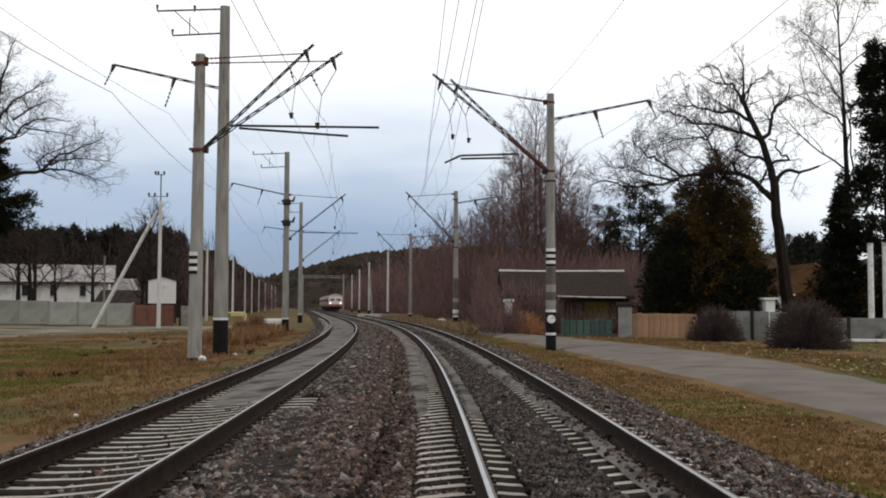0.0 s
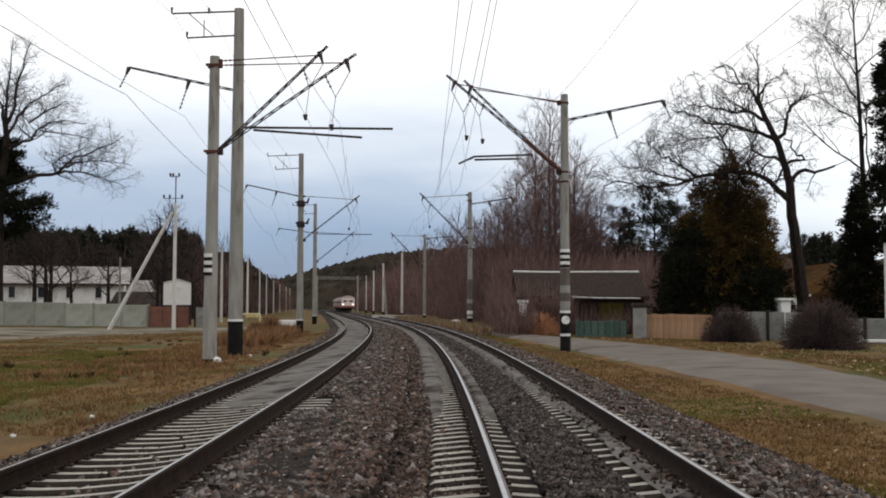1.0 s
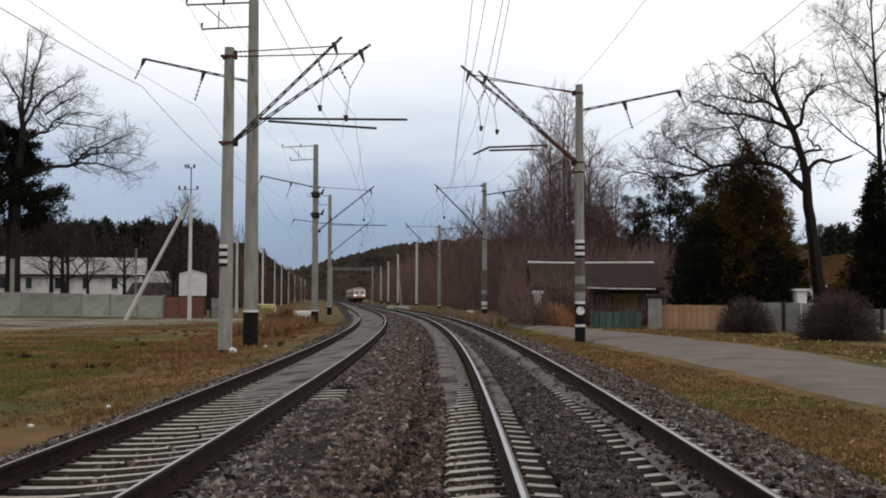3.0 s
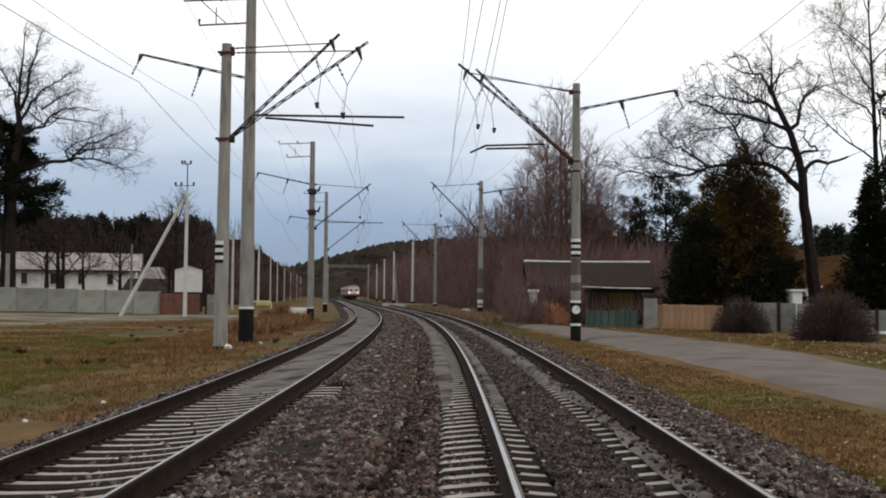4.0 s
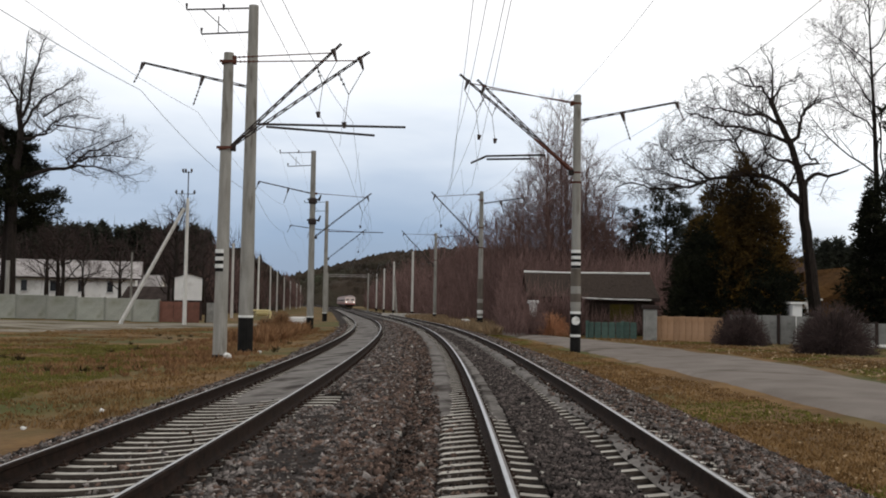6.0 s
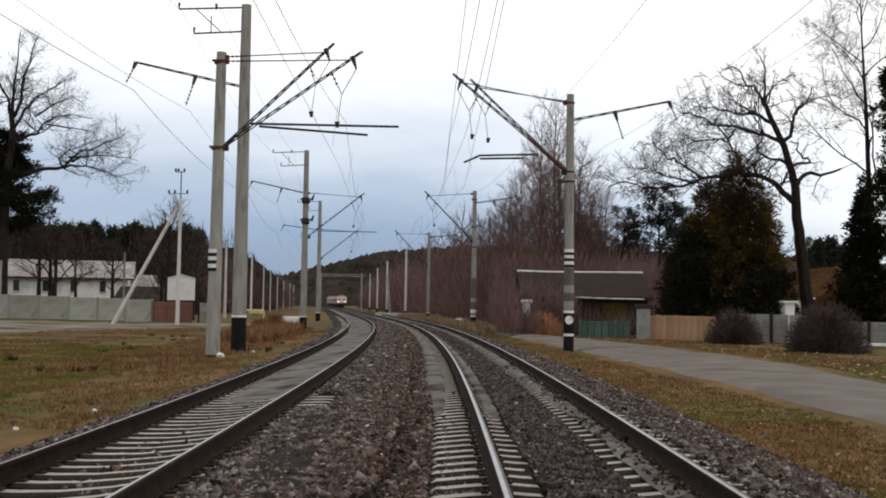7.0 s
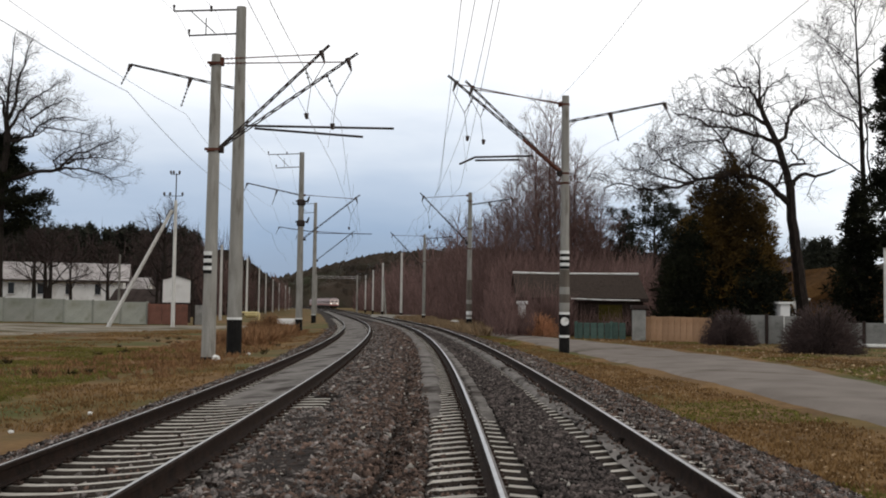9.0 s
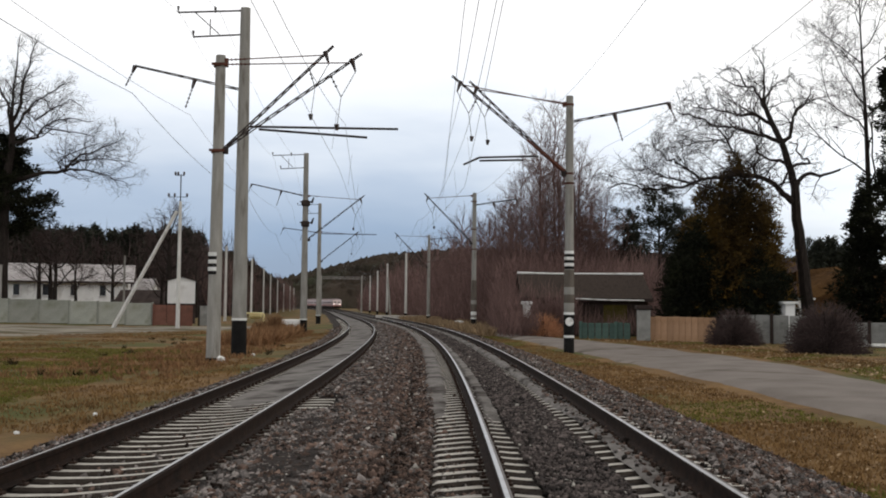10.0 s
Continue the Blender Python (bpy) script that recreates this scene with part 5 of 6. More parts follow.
# the broad evergreen by the tan fence: dark body with golden-brown sprays
needle_tree(Matrix.Translation((16.4, 61.8, -0.4)), 10.9, 6.9, "broad dense evergreen with golden-brown and dark sprays", 3, M_GOLD, "clump", 0.3, 8500, 0.03, 0.19, "evergreen_tree", 0.16)
# two dark trees added in front, for the shaded lower parts of its crown
needle_tree(Matrix.Translation((13.9, 60.6, -0.4)), 6.6, 3.7, "dark green evergreen added as the shaded lower left of the golden one", 4, M_NEEDLE, "clump", 0.25, 5000, 0.02, 0.20, "evergreen_tree", 0.18)
needle_tree(Matrix.Translation((17.3, 59.8, -0.4)), 5.2, 4.2, "low dark green evergreen added as the shaded foot of the golden one", 6, M_NEEDLE, "clump", 0.22, 4200, 0.02, 0.20, "evergreen_tree", 0.18)
needle_tree(Matrix.Translation((28.5, 66, -0.5)), 18.2, 6.4, "tall dark pine at the garden's edge", 7, M_NEEDLE, "pine", 0.32, 2200, 0.26, 0.24, "pine_tree", 0.25, 75)
needle_tree(Matrix.Translation((33.5, 72, -0.5)), 16.5, 7.0, "tall dark pine at the garden's edge", 9, M_NEEDLE, "pine", 0.32, 1500, 0.20, 0.26, "pine_tree", 0.25, 60)
needle_tree(Matrix.Translation((26.35, 68, -0.5)), 9.5, 4.4, "dark narrow spruce under the tall tree", 8, M_NEEDLE, "fir", 0.2, 1100, 0.02, 0.24, "spruce_tree", 0.35)
needle_tree(Matrix.Translation((28.6, 65, -0.5)), 6.4, 4.4, "dark spreading spruce beside the fence", 18, M_NEEDLE, "fir", 0.2, 900, 0.02, 0.32, "spruce_tree")
needle_tree(Matrix.Translation((-42.0, 97.5, -0.7)), 17.6, 10.4, "dense dark pine before the old leafless tree", 13, M_NEEDLE, "pine", 0.45, 3000, 0.46, 0.26, "pine_tree", 0.25, 74)
needle_tree(Matrix.Translation((-48.5, 101, -0.7)) @ Matrix.Diagonal((1.52, 1.52, 1.52, 1)), 10.5, 5.4, "dark pine beside the yard", 14, M_NEEDLE, "pine", 0.35, 1000, 0.36, 0.20, "pine_tree", 0.25, 50)
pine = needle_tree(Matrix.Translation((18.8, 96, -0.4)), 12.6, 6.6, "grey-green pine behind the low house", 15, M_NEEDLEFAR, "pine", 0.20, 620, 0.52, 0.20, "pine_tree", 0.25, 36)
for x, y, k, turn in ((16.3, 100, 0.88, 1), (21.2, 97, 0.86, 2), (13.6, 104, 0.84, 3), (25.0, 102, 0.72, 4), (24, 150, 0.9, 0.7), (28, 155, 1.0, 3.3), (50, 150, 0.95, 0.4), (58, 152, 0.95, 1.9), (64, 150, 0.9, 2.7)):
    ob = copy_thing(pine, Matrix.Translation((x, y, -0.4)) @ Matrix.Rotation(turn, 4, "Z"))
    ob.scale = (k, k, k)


# ---- the brown leafless wood on the right and the woods behind the yard ----
def upright_tree(seed, h, label, kids=9, thick=1.0):
    rng = random.Random(seed)
    root = thing("bare_tree", label, "tree", "roadside wood")
    wood, twig = Geo(), Geo()
    wood.tube([(0, 0, -0.5), (0.1, 0, h * 0.35), (-0.1, 0.1, h * 0.7), (0, 0, h)], [h * 0.010, h * 0.008, h * 0.005, 0.02], 6)
    for k in range(18):
        t = 0.16 + 0.82 * k / 18
        a = 2.4 * k + rng.random()
        grow(wood, twig, Vector((0, 0, h * t)), Vector((math.cos(a) * 0.75, math.sin(a) * 0.75, 0.95)), h * 0.36 * (1.15 - 0.70 * t), h * 0.0032 * thick, 2, rng, 0.07, kids, 0.17, 0.75)
    twig.v = [tuple(p) for p in twig.v]
    part("trunk", wood, M_TWIGRED, root)
    part("crown", twig, M_TWIGRED, root)
    return root


UP = [upright_tree(31 + i, 14.0, "leafless reddish-brown tree of the roadside wood") for i in range(3)]
UP[0].matrix_basis = Matrix.Translation((9.0, 92, -0.4)) @ Matrix.Diagonal((1.0, 1.0, 1.33, 1))
UP[1].matrix_basis = Matrix.Translation((11.4, 94, -0.4)) @ Matrix.Diagonal((1.1, 1.1, 1.12, 1))
UP[2].matrix_basis = Matrix.Translation((7.8, 92.5, -0.4)) @ Matrix.Diagonal((0.9, 0.9, 1.24, 1))
UPFAR = [upright_tree(51 + i, 14.0, "leafless reddish-brown tree of the roadside wood", 6, 1.7) for i in range(2)]
UPFAR[0].matrix_basis = Matrix.Translation((2.0, 134, -0.4)) @ Matrix.Diagonal((0.8, 0.8, 0.8, 1))
UPFAR[1].matrix_basis = Matrix.Translation((0.5, 141, -0.4)) @ Matrix.Diagonal((0.75, 0.75, 0.75, 1))
rng = random.Random(77)
spots = [(8.2, 97, 1.12), (10.2, 99, 0.95), (12.8, 98, 0.9), (6.0, 98, 0.88), (5.0, 102, 0.8), (14.5, 102, 0.85), (3.8, 106, 0.74), (9.3, 104, 0.9), (5.2, 92, 0.66), (7.8, 90, 0.95), (10.6, 91, 0.92), (9.6, 95, 1.15), (12.2, 92, 0.82), (13.8, 95, 0.8), (6.6, 101, 1.0)]
for s in np.arange(104, 330, 3.6):
    p = RIGHT.at(s, rng.uniform(8.5, 20))
    spots.append((p.x, p.y, rng.uniform(0.62, 0.92)))
for y in np.arange(170, 390, 9):
    spots.append((-38.5 - 0.105 * (y - 190) + rng.uniform(-5, 0), y, rng.uniform(0.6, 0.85)))
for x, y, k in spots:
    ob = copy_thing(rng.choice(UP if math.hypot(x, y) < 112 else UPFAR), Matrix.Translation((x, y, ground_level(x, y))) @ Matrix.Rotation(rng.uniform(0, 6.28), 4, "Z"))
    ob.scale = (k, k, k)


def thicket(name, samples, mat, label, seed, twig=(1.2, 2.6), rad=(0.012, 0.035), spread=0.35):
    """Dense undergrowth: thousands of thin bare stems; samples gives x, y, base z and height."""
    r = np.random.default_rng(seed)
    q = np.asarray(samples)
    n = len(q)
    z = q[:, 2] + q[:, 3] * r.uniform(0, 1, n) ** 1.1
    base = np.stack([q[:, 0], q[:, 1], z], 1)
    way = r.normal(0, spread, (n, 3)) + [0, 0, 1]
    v, f = spikes(base, way, r.uniform(*twig, n), r.uniform(*rad, n))
    return tagged(soup(name, v, f, mat), label, "undergrowth", kind="stuff")


def along_track(n, s0, s1, o0, o1, h0, h1, seed, trk=RIGHT):
    r = random.Random(seed)
    out = []
    for _ in range(n):
        s = s0 + (s1 - s0) * r.random() ** 1.4
        o = o0 + (o1 - o0) * r.random()
        p = trk.at(s, o)
        h = (h0 + (h1 - h0) * r.random()) * (0.75 + 0.5 * noise.noise((p.x * 0.12, p.y * 0.12, 0)))
        out.append((p.x, p.y, ground_level(p.x, p.y), max(0.3, h)))
    return out


thicket("roadside_thicket", along_track(26000, 84, 200, 7.2, 20, 2.5, 8.0, 1), M_TWIGRED, "dense reddish-brown leafless thicket along the line", 1, (1.0, 2.8), (0.012, 0.04))
thicket("roadside_thicket", along_track(12000, 190, 420, 7.0, 26, 5, 11, 2), M_TWIGRED, "dense leafless wood along the far bend", 2, (2.0, 4.5), (0.04, 0.10))
thicket("garden_thicket", [(rng.uniform(3.5, 16), rng.uniform(78, 92), -0.4, rng.uniform(2, 5.5)) for _ in range(12000)], M_TWIGRED, "brown leafless bushes behind the dark house", 3, (0.8, 2.2), (0.010, 0.03))
thicket("crown_haze", [(rng.gauss(9.2, 2.2), rng.uniform(90, 105), 1.0, rng.uniform(4, 12.0)) for _ in range(4500)] + [(rng.gauss(5.5, 2.5), rng.uniform(92, 110), 1.0, rng.uniform(3, 9.5)) for _ in range(4500)], M_TWIGRED, "fine reddish twigs of the roadside trees", 14, (0.7, 1.7), (0.006, 0.013), 0.45)
edge = [(rng.uniform(3.0, 7.2), rng.uniform(63, 84), -0.4, rng.uniform(0.5, 3.2)) for _ in range(9000)]
edge += [(rng.uniform(8.0, 12.6), rng.uniform(68.9, 69.5), -0.4, rng.uniform(0.2, 1.2)) for _ in range(500)]
edge += [(rng.uniform(5.0, 8.2), rng.uniform(67.0, 69.5), -0.4, rng.uniform(0.5, 2.3)) for _ in range(1800)] + [(rng.uniform(4.2, 5.3), rng.uniform(64.3, 65.4), -0.4, rng.uniform(0.3, 0.75)) for _ in range(700)]
thicket("edge_bushes", [q for q in edge if not (4.3 < q[0] < 7.0 and (65.4 < q[1] < 67.0 or q[1] < 64.3) or (5.3 < q[0] < 7.0 and q[1] < 67.0))], M_TWIGRED, "brown leafless bushes at the road's edge", 4, (0.6, 1.6), (0.008, 0.022))


def wood_bank(name, line, mat, label, seed, depth=10, step=3.0, rough=1.0):
    """The massed interior of a far wood: an uneven body of trunks and brush along a line of (x, y, base, height)."""
    g = Geo()
    pts = []
    for a, b in zip(line, line[1:]):
        n = max(1, int(math.dist(a[:2], b[:2]) / step))
        pts += [tuple(a[i] + (b[i] - a[i]) * k / n for i in range(4)) for k in range(n)]
    rows = 6
    for i, (x, y, z, h) in enumerate(pts):
        top = h * (0.82 + rough * (0.26 * noise.noise((x * 0.16, y * 0.16, seed)) + 0.22 * noise.noise((x * 0.6, y * 0.6, seed))))
        for j in range(rows + 1):
            t = j / rows
            push = 1.4 * noise.noise((x * 0.4, y * 0.4, t * 3 + seed)) + depth * 0.25 * t * t
            g.v.append((x + push * 0.3, y + push, z - 0.6 + (top + 0.6) * t))
        g.v.append((x, y + depth, z + top * 0.8))
    n = rows + 2
    for i in range(len(pts) - 1):
        for j in range(n - 1):
            g.f.append((i * n + j, (i + 1) * n + j, (i + 1) * n + j + 1, i * n + j + 1))
            g.s.append(0)
    return tagged(solid(name, g, mat), label, "woods", kind="stuff")


def right_line(s, o, h):
    p = RIGHT.at(s, o)
    return (p.x, p.y, ground_level(p.x, p.y) , h)


wood_bank("bare_wood", [(44, 112, -0.4, 8.0), (26, 108, -0.4, 7.5), (14, 104, -0.4, 8.5), right_line(106, 13, 8.0), right_line(130, 14, 8.5), right_line(180, 15, 9.5), right_line(260, 17, 11), right_line(340, 16, 12), right_line(420, 9, 12)], M_WOODBANK, "massed dark brown leafless wood along the line", 2)
wood_bank("bare_wood", [(-150, 215, -0.6, 18), (-100, 205, -0.6, 18), (-70, 200, -0.6, 18), (-52, 195, -0.6, 17), (-41, 200, -0.6, 14.5), (-46, 250, 0, 12.5), (-52, 310, 0, 10.5), (-62, 380, 0, 11), (-78, 450, 0, 12)], M_DARKWOOD, "dark mixed wood behind the white house", 5, 14, 1.3, 0.35)
wood_bank("bare_wood", [(30, 92, -0.4, 5.5), (42, 86, -0.4, 5.5), (70, 80, -0.4, 6.0), (110, 60, -0.4, 7)], M_BANK, "brown bank of brush behind the gardens", 8, 8)
wood_bank("far_wood", [(36, 156, -0.4, 6.5), (60, 156, -0.4, 6.5), (95, 150, -0.4, 6.5)], M_HILL, "dark far wood behind the gardens", 11, 10, 1.5)
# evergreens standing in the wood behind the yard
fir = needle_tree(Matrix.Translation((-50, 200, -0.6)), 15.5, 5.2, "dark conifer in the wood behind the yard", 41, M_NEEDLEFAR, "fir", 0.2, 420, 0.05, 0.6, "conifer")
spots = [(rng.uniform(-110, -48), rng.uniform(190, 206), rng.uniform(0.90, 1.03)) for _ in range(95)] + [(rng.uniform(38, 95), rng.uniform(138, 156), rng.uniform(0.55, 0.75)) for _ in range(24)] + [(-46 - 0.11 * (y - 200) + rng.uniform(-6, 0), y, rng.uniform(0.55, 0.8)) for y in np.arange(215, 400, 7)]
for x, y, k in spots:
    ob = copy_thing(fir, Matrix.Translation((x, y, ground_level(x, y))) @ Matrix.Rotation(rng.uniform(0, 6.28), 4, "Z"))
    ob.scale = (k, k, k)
left_samples = [(rng.uniform(-105, -40), rng.uniform(184, 204), -0.7, rng.uniform(6, 15.5)) for _ in range(14000)]
thicket("yard_wood_brush", left_samples, M_TWIGDARK, "dark leafless brush of the wood behind the yard", 6, (1.5, 4.0), (0.03, 0.08))
line_samples = [(-40 - 0.10 * (y - 200) + rng.uniform(-10, 1), y, 0, rng.uniform(3, 9)) for y in (rng.uniform(190, 420) for _ in range(6000))]
thicket("trackside_brush", line_samples, M_TWIGRED, "reddish leafless brush behind the row of posts", 9, (1.5, 4.0), (0.03, 0.08))

# the far hill that closes the view beyond the bend
HILL_X, HILL_H = [-520, -140, -121, -92, -67, -51, 0, 420], [17, 17, 18.5, 26, 33, 37, 42, 36]


def build_hill():
    g = Geo()
    xs = np.arange(-520, 420, 5.0)
    for x in xs:
        h = float(np.interp(x, HILL_X, HILL_H)) + 3 * noise.noise((x * 0.02, 0, 0)) + 2.6 * noise.noise((x * 0.12, 4, 0)) + 1.6 * noise.noise((x * 0.4, 4, 0))
        for j, (dy, k) in enumerate(((0, 0.0), (20, 0.45), (60, 0.72), (110, 0.9), (150, 1.0), (260, 0.8))):
            g.v.append((x * (1 + 0.1 * j / 5), 620 + dy + 12 * noise.noise((x * 0.03, j, 1)), -1 + h * k + (2.0 * noise.noise((x * 0.25, j * 3, 2)) if k else 0)))
    n = 6
    for i in range(len(xs) - 1):
        for j in range(n - 1):
            g.f.append((i * n + j, (i + 1) * n + j, (i + 1) * n + j + 1, i * n + j + 1))
            g.s.append(0)
    return tagged(solid("backdrop_hill", g, M_HILL), "distant dark wooded hill beyond the bend", "hill", kind="structure")


build_hill()
r = np.random.default_rng(8)
hx, hq = r.uniform(-330, 260, 5200), r.uniform(0, 1, 5200) ** 0.6
hh = np.interp(hx, HILL_X, HILL_H)
lump = np.array([(-1, -1, -1), (1, -1, -1), (1, 1, -1), (-1, 1, -1), (-0.7, -0.7, 0.9), (0.7, -0.7, 0.9), (0.7, 0.7, 0.9), (-0.7, 0.7, 0.9), (0, 0, 1.5)])
lump_faces = np.array([(0, 1, 5), (0, 5, 4), (1, 2, 6), (1, 6, 5), (2, 3, 7), (2, 7, 6), (3, 0, 4), (3, 4, 7), (4, 5, 8), (5, 6, 8), (6, 7, 8), (7, 4, 8)])
foot = np.stack([hx, 622 + 150 * hq, -1 + hh * np.interp(hq, [0, 0.13, 0.4, 0.73, 1], [0, 0.45, 0.72, 0.9, 1.0])], 1)
v = (lump[None] * r.uniform(0.7, 1.3, (5200, 9, 1)) * r.uniform(1.4, 3.0, (5200, 1, 1)) * [1, 1, 1.15] + foot[:, None]).reshape(-1, 3)
f = (lump_faces[None] + 9 * np.arange(5200)[:, None, None]).reshape(-1, 3)
tagged(soup("hill_trees", v, f, M_HILL), "dark trees covering the distant hill", "woods", kind="stuff")


# ---- bushes, weeds, grass and leaves ----
def round_bush(x, y, w, h, label, seed, n=3200, mat=None):
    r = np.random.default_rng(seed)
    root = thing("round_bush", label, "bush", at=Matrix.Translation((x, y, ground_level(x, y))))
    d = r.normal(size=(n, 3)); d[:, 2] = np.abs(d[:, 2]) * 0.9
    d /= np.linalg.norm(d, axis=1, keepdims=True)
    start = d * np.array([w / 2, w / 2, h]) * r.uniform(0.42, 0.97, (n, 1)) * (0.92 + 0.12 * np.sin(5 * np.arctan2(d[:, 1:2], d[:, 0:1]) + seed))
    v, f = spikes(start, d + r.normal(0, 0.35, (n, 3)), r.uniform(0.2, 0.5, n) * h * 0.30, r.uniform(0.009, 0.019, n))
    soup("crown", v, f, mat or M_TWIGDARK, root)
    g, rg = Geo(), random.Random(seed)
    for k in range(26):
        a, q = rg.uniform(0, 6.28), rg.uniform(0.3, 0.75)
        g.tube([(0.15 * math.cos(a), 0.15 * math.sin(a), -0.2), (w * 0.25 * q * math.cos(a), w * 0.25 * q * math.sin(a), h * 0.45), (w * 0.45 * q * math.cos(a), w * 0.45 * q * math.sin(a), h * 0.8)], [0.03, 0.02, 0.008], 4, cap=False)
    part("stem", g, M_BARK, root)
    return root


round_bush(14.0, 52.5, 2.9, 1.85, "clipped round leafless bush beside the road", 1, 9000)
round_bush(15.4, 43.6, 3.5, 2.15, "large round purple-brown leafless bush by the road", 2, 12000)
round_bush(5.75, 65.0, 2.6, 1.5, "orange-brown dry bush under the white post", 3, 5200, M_ORANGE)
round_bush(-12.3, 74.0, 1.9, 1.45, "russet dry bush near the bend of the track", 5, 5000, M_WEED)
round_bush(-13.6, 75.5, 1.5, 0.95, "low russet dry bush near the bend of the track", 6, 3200, M_WEED)


def tufts(name, places, mat, label, seed, height, width, per=7, lean=0.45):
    r = np.random.default_rng(seed)
    p = np.repeat(np.asarray(places), per, 0)
    n = len(p)
    base = p[:, :3] + np.concatenate([r.normal(0, 0.05, (n, 2)), np.zeros((n, 1)) - 0.01], 1)
    way = np.concatenate([r.normal(0, lean, (n, 2)), np.ones((n, 1))], 1)
    v, f = blades(base, way, r.uniform(0.5, 1.4, n) * height, width, seed)
    return tagged(soup(name, v, f, mat), label, "grass", kind="stuff")


def verge(n, x0, x1, y0, y1, seed, keep=lambda x, y, m: True, power=1.6):
    r = random.Random(seed)
    out = []
    while len(out) < n:
        y = y0 + (y1 - y0) * r.random() ** power
        m = float(np.interp(y, SS, (LEFT.x + RIGHT.x) / 2))
        x = m + r.uniform(x0, x1)
        if keep(x, y, noise.noise((x * 0.25, y * 0.25, 9))):
            out.append((x, y, ground_level(x, y)))
    return out


def off_road(x, y):
    edge = float(np.interp(y, [a.y for a, b in ROAD], [a.x for a, b in ROAD]))
    far = float(np.interp(y, [b.y for a, b in ROAD], [b.x for a, b in ROAD]))
    return x < edge - 0.1 or x > far + 0.15


tufts("dry_grass", verge(19000, -26, -4.3, 8, 80, 1, lambda x, y, m: m < 0.05), M_GRASS, "withered yellow-brown grass on the verge", 1, 0.075, 0.013, 5)
tufts("green_grass", verge(26000, -24, -7.4, 10, 46, 2, lambda x, y, m: m > -0.16, 1.2), M_GREEN, "short green grass on the verge", 2, 0.06, 0.013, 5)
tufts("green_grass", verge(6000, 4.2, 16, 9, 66, 33, lambda x, y, m: off_road(x, y) and m > 0.12), M_GREEN, "short olive grass between track and road", 33, 0.05, 0.013, 5)
tufts("dry_grass", verge(15000, 4.2, 16, 9, 66, 3, lambda x, y, m: off_road(x, y) and m < 0.2), M_GRASS, "withered tan grass between track and road", 3, 0.06, 0.013, 5)
tufts("russet_weeds", verge(1500, -10.5, -5.6, 26, 82, 4, lambda x, y, m: True, 1.0), M_WEED, "russet dry weeds round the mast feet", 4, 0.17, 0.016, 7, 0.5)
tufts("russet_weeds", verge(420, -8.9, -6.4, 50, 80, 5, lambda x, y, m: True, 1.0), M_WEED, "tall russet weeds near the bend", 5, 0.62, 0.028, 12, 0.5)
tufts("russet_weeds", verge(1600, 5.2, 9, 66, 150, 6, lambda x, y, m: off_road(x, y), 1.2), M_LEAF, "tan dry weeds along the wood's edge", 6, 0.6, 0.025, 9, 0.4)


tufts("dark_weeds", verge(70, -24, -5.0, 11, 60, 7, lambda x, y, m: m > 0.25, 1.2), M_DARKWEED, "dark dead weeds scattered in the grass", 7, 0.20, 0.018, 22, 0.9)


def leaves(places, label, seed, size=0.045):
    r = np.random.default_rng(seed)
    p = np.asarray(places) + [0, 0, 0.03]
    n = len(p)
    v, f = blades(p, np.concatenate([r.normal(0, 1, (n, 2)), r.normal(0, 0.25, (n, 1))], 1), r.uniform(0.6, 1.6, n) * size, size * 0.35, seed)
    return tagged(soup("fallen_leaves", v, f, M_LEAF), label, "leaves", kind="stuff")


for k, (x, y, r0) in enumerate(((-7.55, 34.9, 0.13), (-7.4, 39.9, 0.07), (-6.31, 15.52, 0.035), (-5.75, 17.28, 0.045), (0.85, 100.0, 0.42))):
    lit = thing("litter", "crumpled white litter lying in the grass", "litter", at=Matrix.Translation((x, y, ground_level(x, y) + r0 * 0.6)))
    rg = random.Random(k)
    g = Geo().box(-r0, -r0, -r0 * 0.8, r0, r0, r0, bevel=r0 * 0.5)
    g.v = [(a * rg.uniform(0.7, 1.2), b * rg.uniform(0.7, 1.2), c * rg.uniform(0.6, 1.1)) for a, b, c in g.v]
    part("bag", g, M_WHITE, lit)
leaves(verge(1500, 4.0, 9, 9, 45, 11, lambda x, y, m: off_road(x, y)), "pale fallen leaves and litter on the verge", 11)
leaves(verge(2600, 9, 22, 26, 58, 13, lambda x, y, m: off_road(x, y)), "orange-brown fallen leaves before the fences", 13, 0.10)
leaves(verge(900, -16, -5.4, 9, 45, 12), "pale fallen leaves on the grass", 12)


# ---- the departing train ----
CAR = 19.6


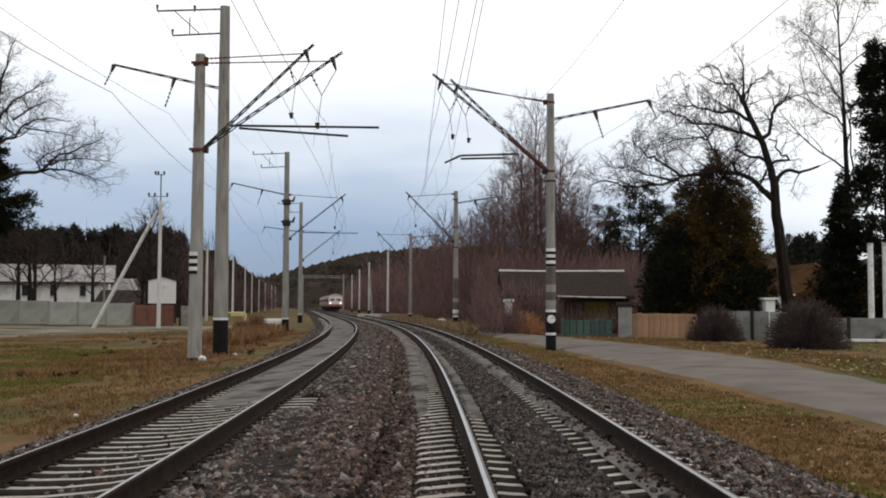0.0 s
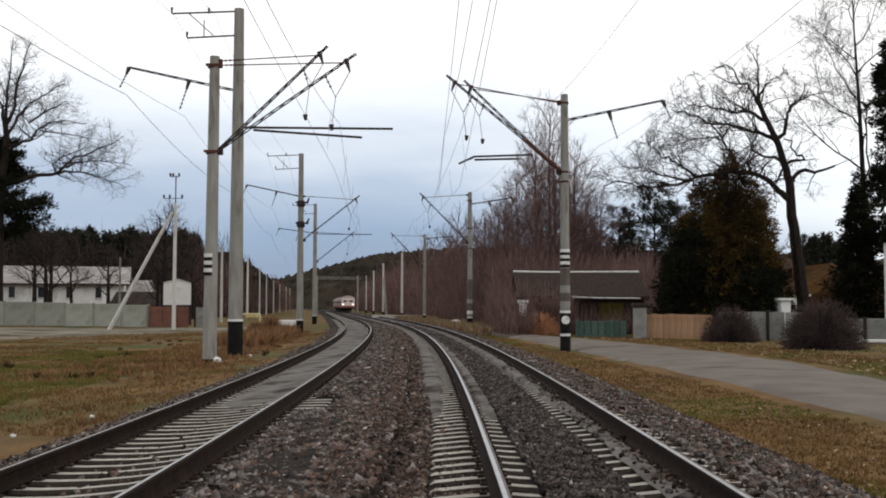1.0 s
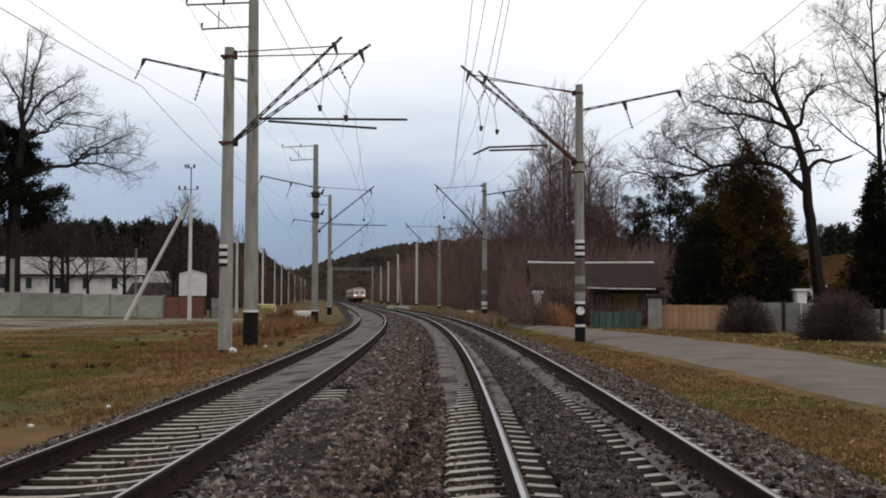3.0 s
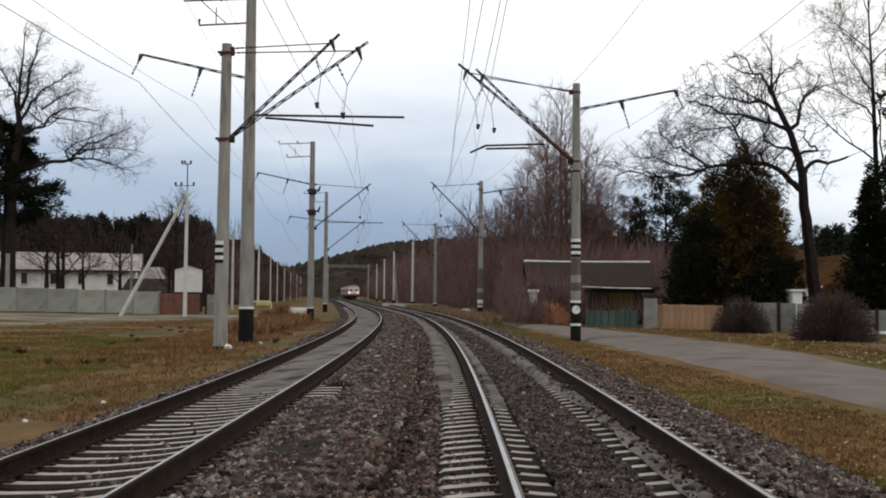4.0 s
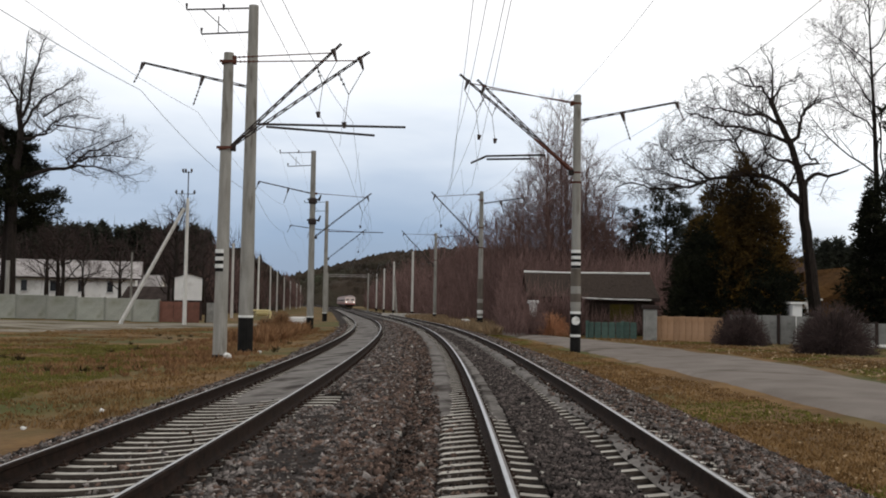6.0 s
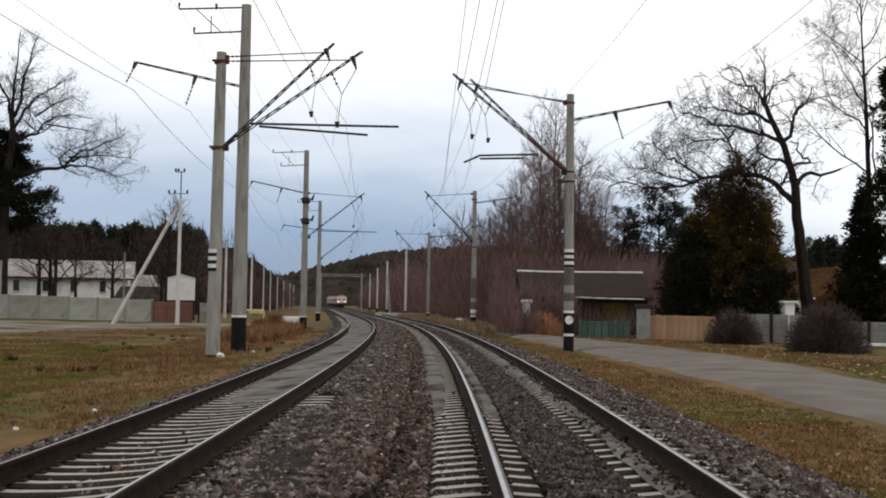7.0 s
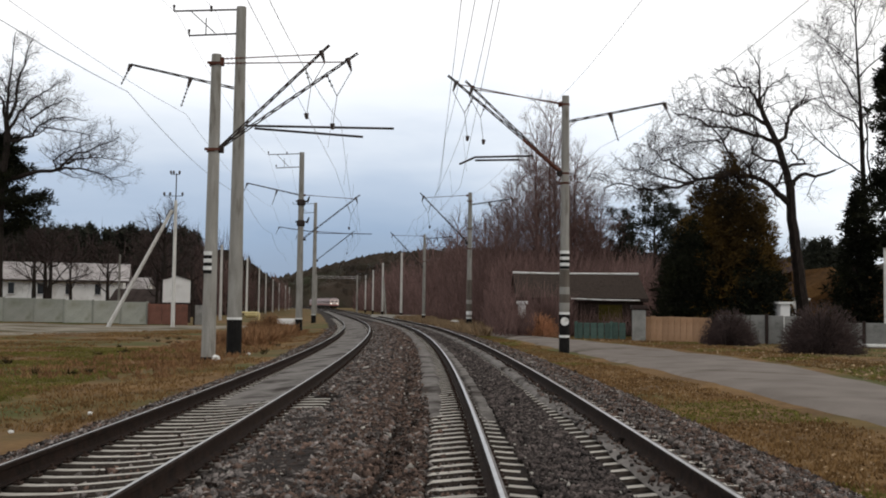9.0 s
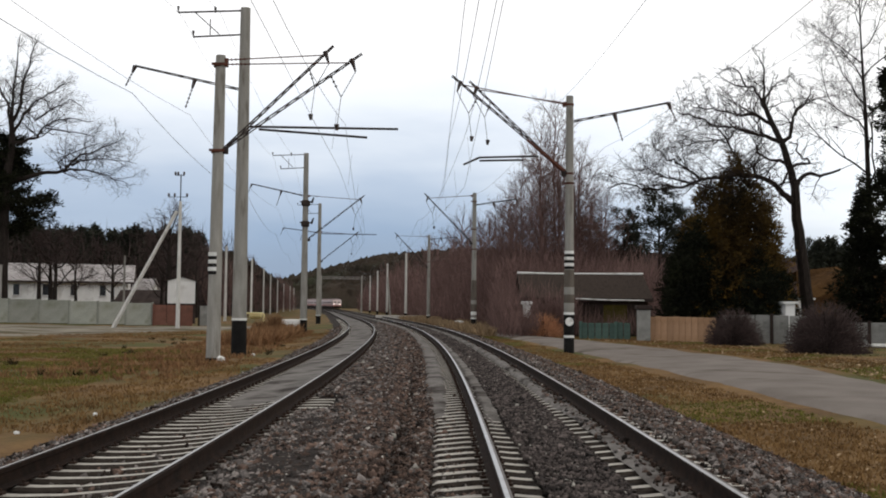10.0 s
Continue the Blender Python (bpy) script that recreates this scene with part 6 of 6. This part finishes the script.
def rail_car(last):
    root = thing("rail_car", "last pale car with lit lamps of a departing electric train" if last else "pale grey car with a red stripe of a departing electric train", "train car", "departing electric train")
    h0, h1, w = 1.15, 3.55, 1.74
    prof = [(-w, h0), (-w, h1 - 0.5), (-w * 0.97, h1 - 0.1), (-w * 0.80, h1 + 0.30), (-w * 0.42, h1 + 0.58), (0, h1 + 0.66), (w * 0.42, h1 + 0.58), (w * 0.80, h1 + 0.30), (w * 0.97, h1 - 0.1), (w, h1 - 0.5), (w, h0)]
    g = Geo()
    n = len(prof)
    L = CAR / 2 - 0.2
    g.add([(x, -L, z) for x, z in prof] + [(x, L, z) for x, z in prof], [(i, i + 1, n + i + 1, n + i) for i in range(n - 1)] + [tuple(range(n - 1, -1, -1)), tuple(range(n, 2 * n)), (0, n, 2 * n - 1, n - 1)])
    body = part("body", g, M_TRAINSIDE, root)
    cap = [(x * 1.012, z + 0.02) for x, z in prof[2:9]]
    k = len(cap)
    part("roof", Geo().add([(x, -L + 0.05, z) for x, z in cap] + [(x, L - 0.05, z) for x, z in cap], [(i, i + 1, k + i + 1, k + i) for i in range(k - 1)] + [tuple(range(k - 1, -1, -1)), tuple(range(k, 2 * k))]), M_TRAINROOF, root, "dull grey-red car roof")
    for sgn in (-1, 1):
        part("red_stripe", Geo().box(min(sgn * w, sgn * (w + 0.012)), -L + 0.1, h0 + 0.10, max(sgn * w, sgn * (w + 0.012)), L - 0.1, h0 + 0.55), M_TRAINRED, body)
        for k in range(9):
            y = -L + 1.6 + k * (2 * L - 3.2) / 8
            part("window", Geo().box(min(sgn * w, sgn * (w + 0.015)), y - 0.45, 2.3, max(sgn * w, sgn * (w + 0.02)), y + 0.45, 2.9), M_GLASSDARK, body)
    part("underframe", Geo().box(-1.3, -L, 0.75, 1.3, L, h0 - 0.002).box(-1.2, -3.4, 0.35, 1.2, 3.4, 0.75), M_UNDER, root)
    for y in (-6.4, 6.4):
        bogie = part("bogie", Geo().box(-1.15, y - 1.6, 0.45, 1.15, y + 1.6, 0.72, bevel=0.05), M_UNDER, root)
        for dy in (-1.2, 1.2):
            part("wheelset", Geo().tube([(-0.86, y + dy, 0.475), (-0.72, y + dy, 0.475)], 0.47, 14).tube([(0.72, y + dy, 0.475), (0.86, y + dy, 0.475)], 0.47, 14).tube([(-0.75, y + dy, 0.475), (0.75, y + dy, 0.475)], 0.09, 8), M_UNDER, bogie)
    e = -L - 0.012
    if last:
        cab = part("cab_end", Geo().box(-w + 0.1, e - 0.05, h0 + 0.02, w - 0.1, -L - 0.002, 1.62), M_TRAINRED, root, "red lower end panel")
        part("end_panel", Geo().box(-w + 0.06, e - 0.012, 1.625, w - 0.06, -L - 0.002, 3.62, bevel=0.004), M_CREAM, root, "pale pinkish end panel")
        for x in (-1.35, 0.15):
            part("cab_window", Geo().box(x + 0.15, e - 0.03, 2.55, x + 1.05, -L - 0.002, 2.95), M_GLASSDARK, root)
        for x in (-1.25, 1.25):
            part("tail_lamp", Geo().tube([(x, -L - 0.14, 1.9), (x, -L, 1.9)], 0.16, 10), M_LAMPWHITE, root, "bright marker lamp")
        part("buffer_beam", Geo().box(-1.5, -L - 0.25, 0.8, 1.5, -L - 0.06, 1.1, bevel=0.03), M_UNDER, root)
        part("pantograph", Geo().beam((-0.6, 2, 4.22), (0, 3.4, 5.1), 0.04).beam((0.6, 2, 4.22), (0, 3.4, 5.1), 0.04).beam((0, 3.4, 5.1), (0, 2.0, 6.1), 0.04).beam((-0.9, 2.0, 6.1), (0.9, 2.0, 6.1), 0.05), M_STEEL, root)
    else:
        part("gangway", Geo().box(-0.7, -L - 0.3, 1.2, 0.7, -L - 0.002, 3.3), M_UNDER, root)
    for y in (-5, 0, 5):
        part("roof_vent", Geo().box(-0.5, y - 0.8, 4.15, 0.5, y + 0.8, 4.42, bevel=0.05), M_UNDER, root)
    return root


CARS = [rail_car(True)] + [rail_car(False) for _ in range(1)]
while len(CARS) < 5:
    CARS.append(copy_thing(CARS[1], Matrix.Identity(4)))


def motions():
    """The train runs away from the camera along the right-hand track and round the far bend."""
    for i, car in enumerate(CARS):
        rows = []
        for k in range(21):
            t = k * 0.5
            s = TAIL_START + TAIL_SPEED * t + TAIL_GAIN * t * t + CAR * (i + 0.5)
            rows.append((t, RIGHT.frame_at(s, 0, 0)))
        walk(car, rows)


TAIL_START, TAIL_SPEED, TAIL_GAIN = 262.0, 12.5, 0.45
motions()
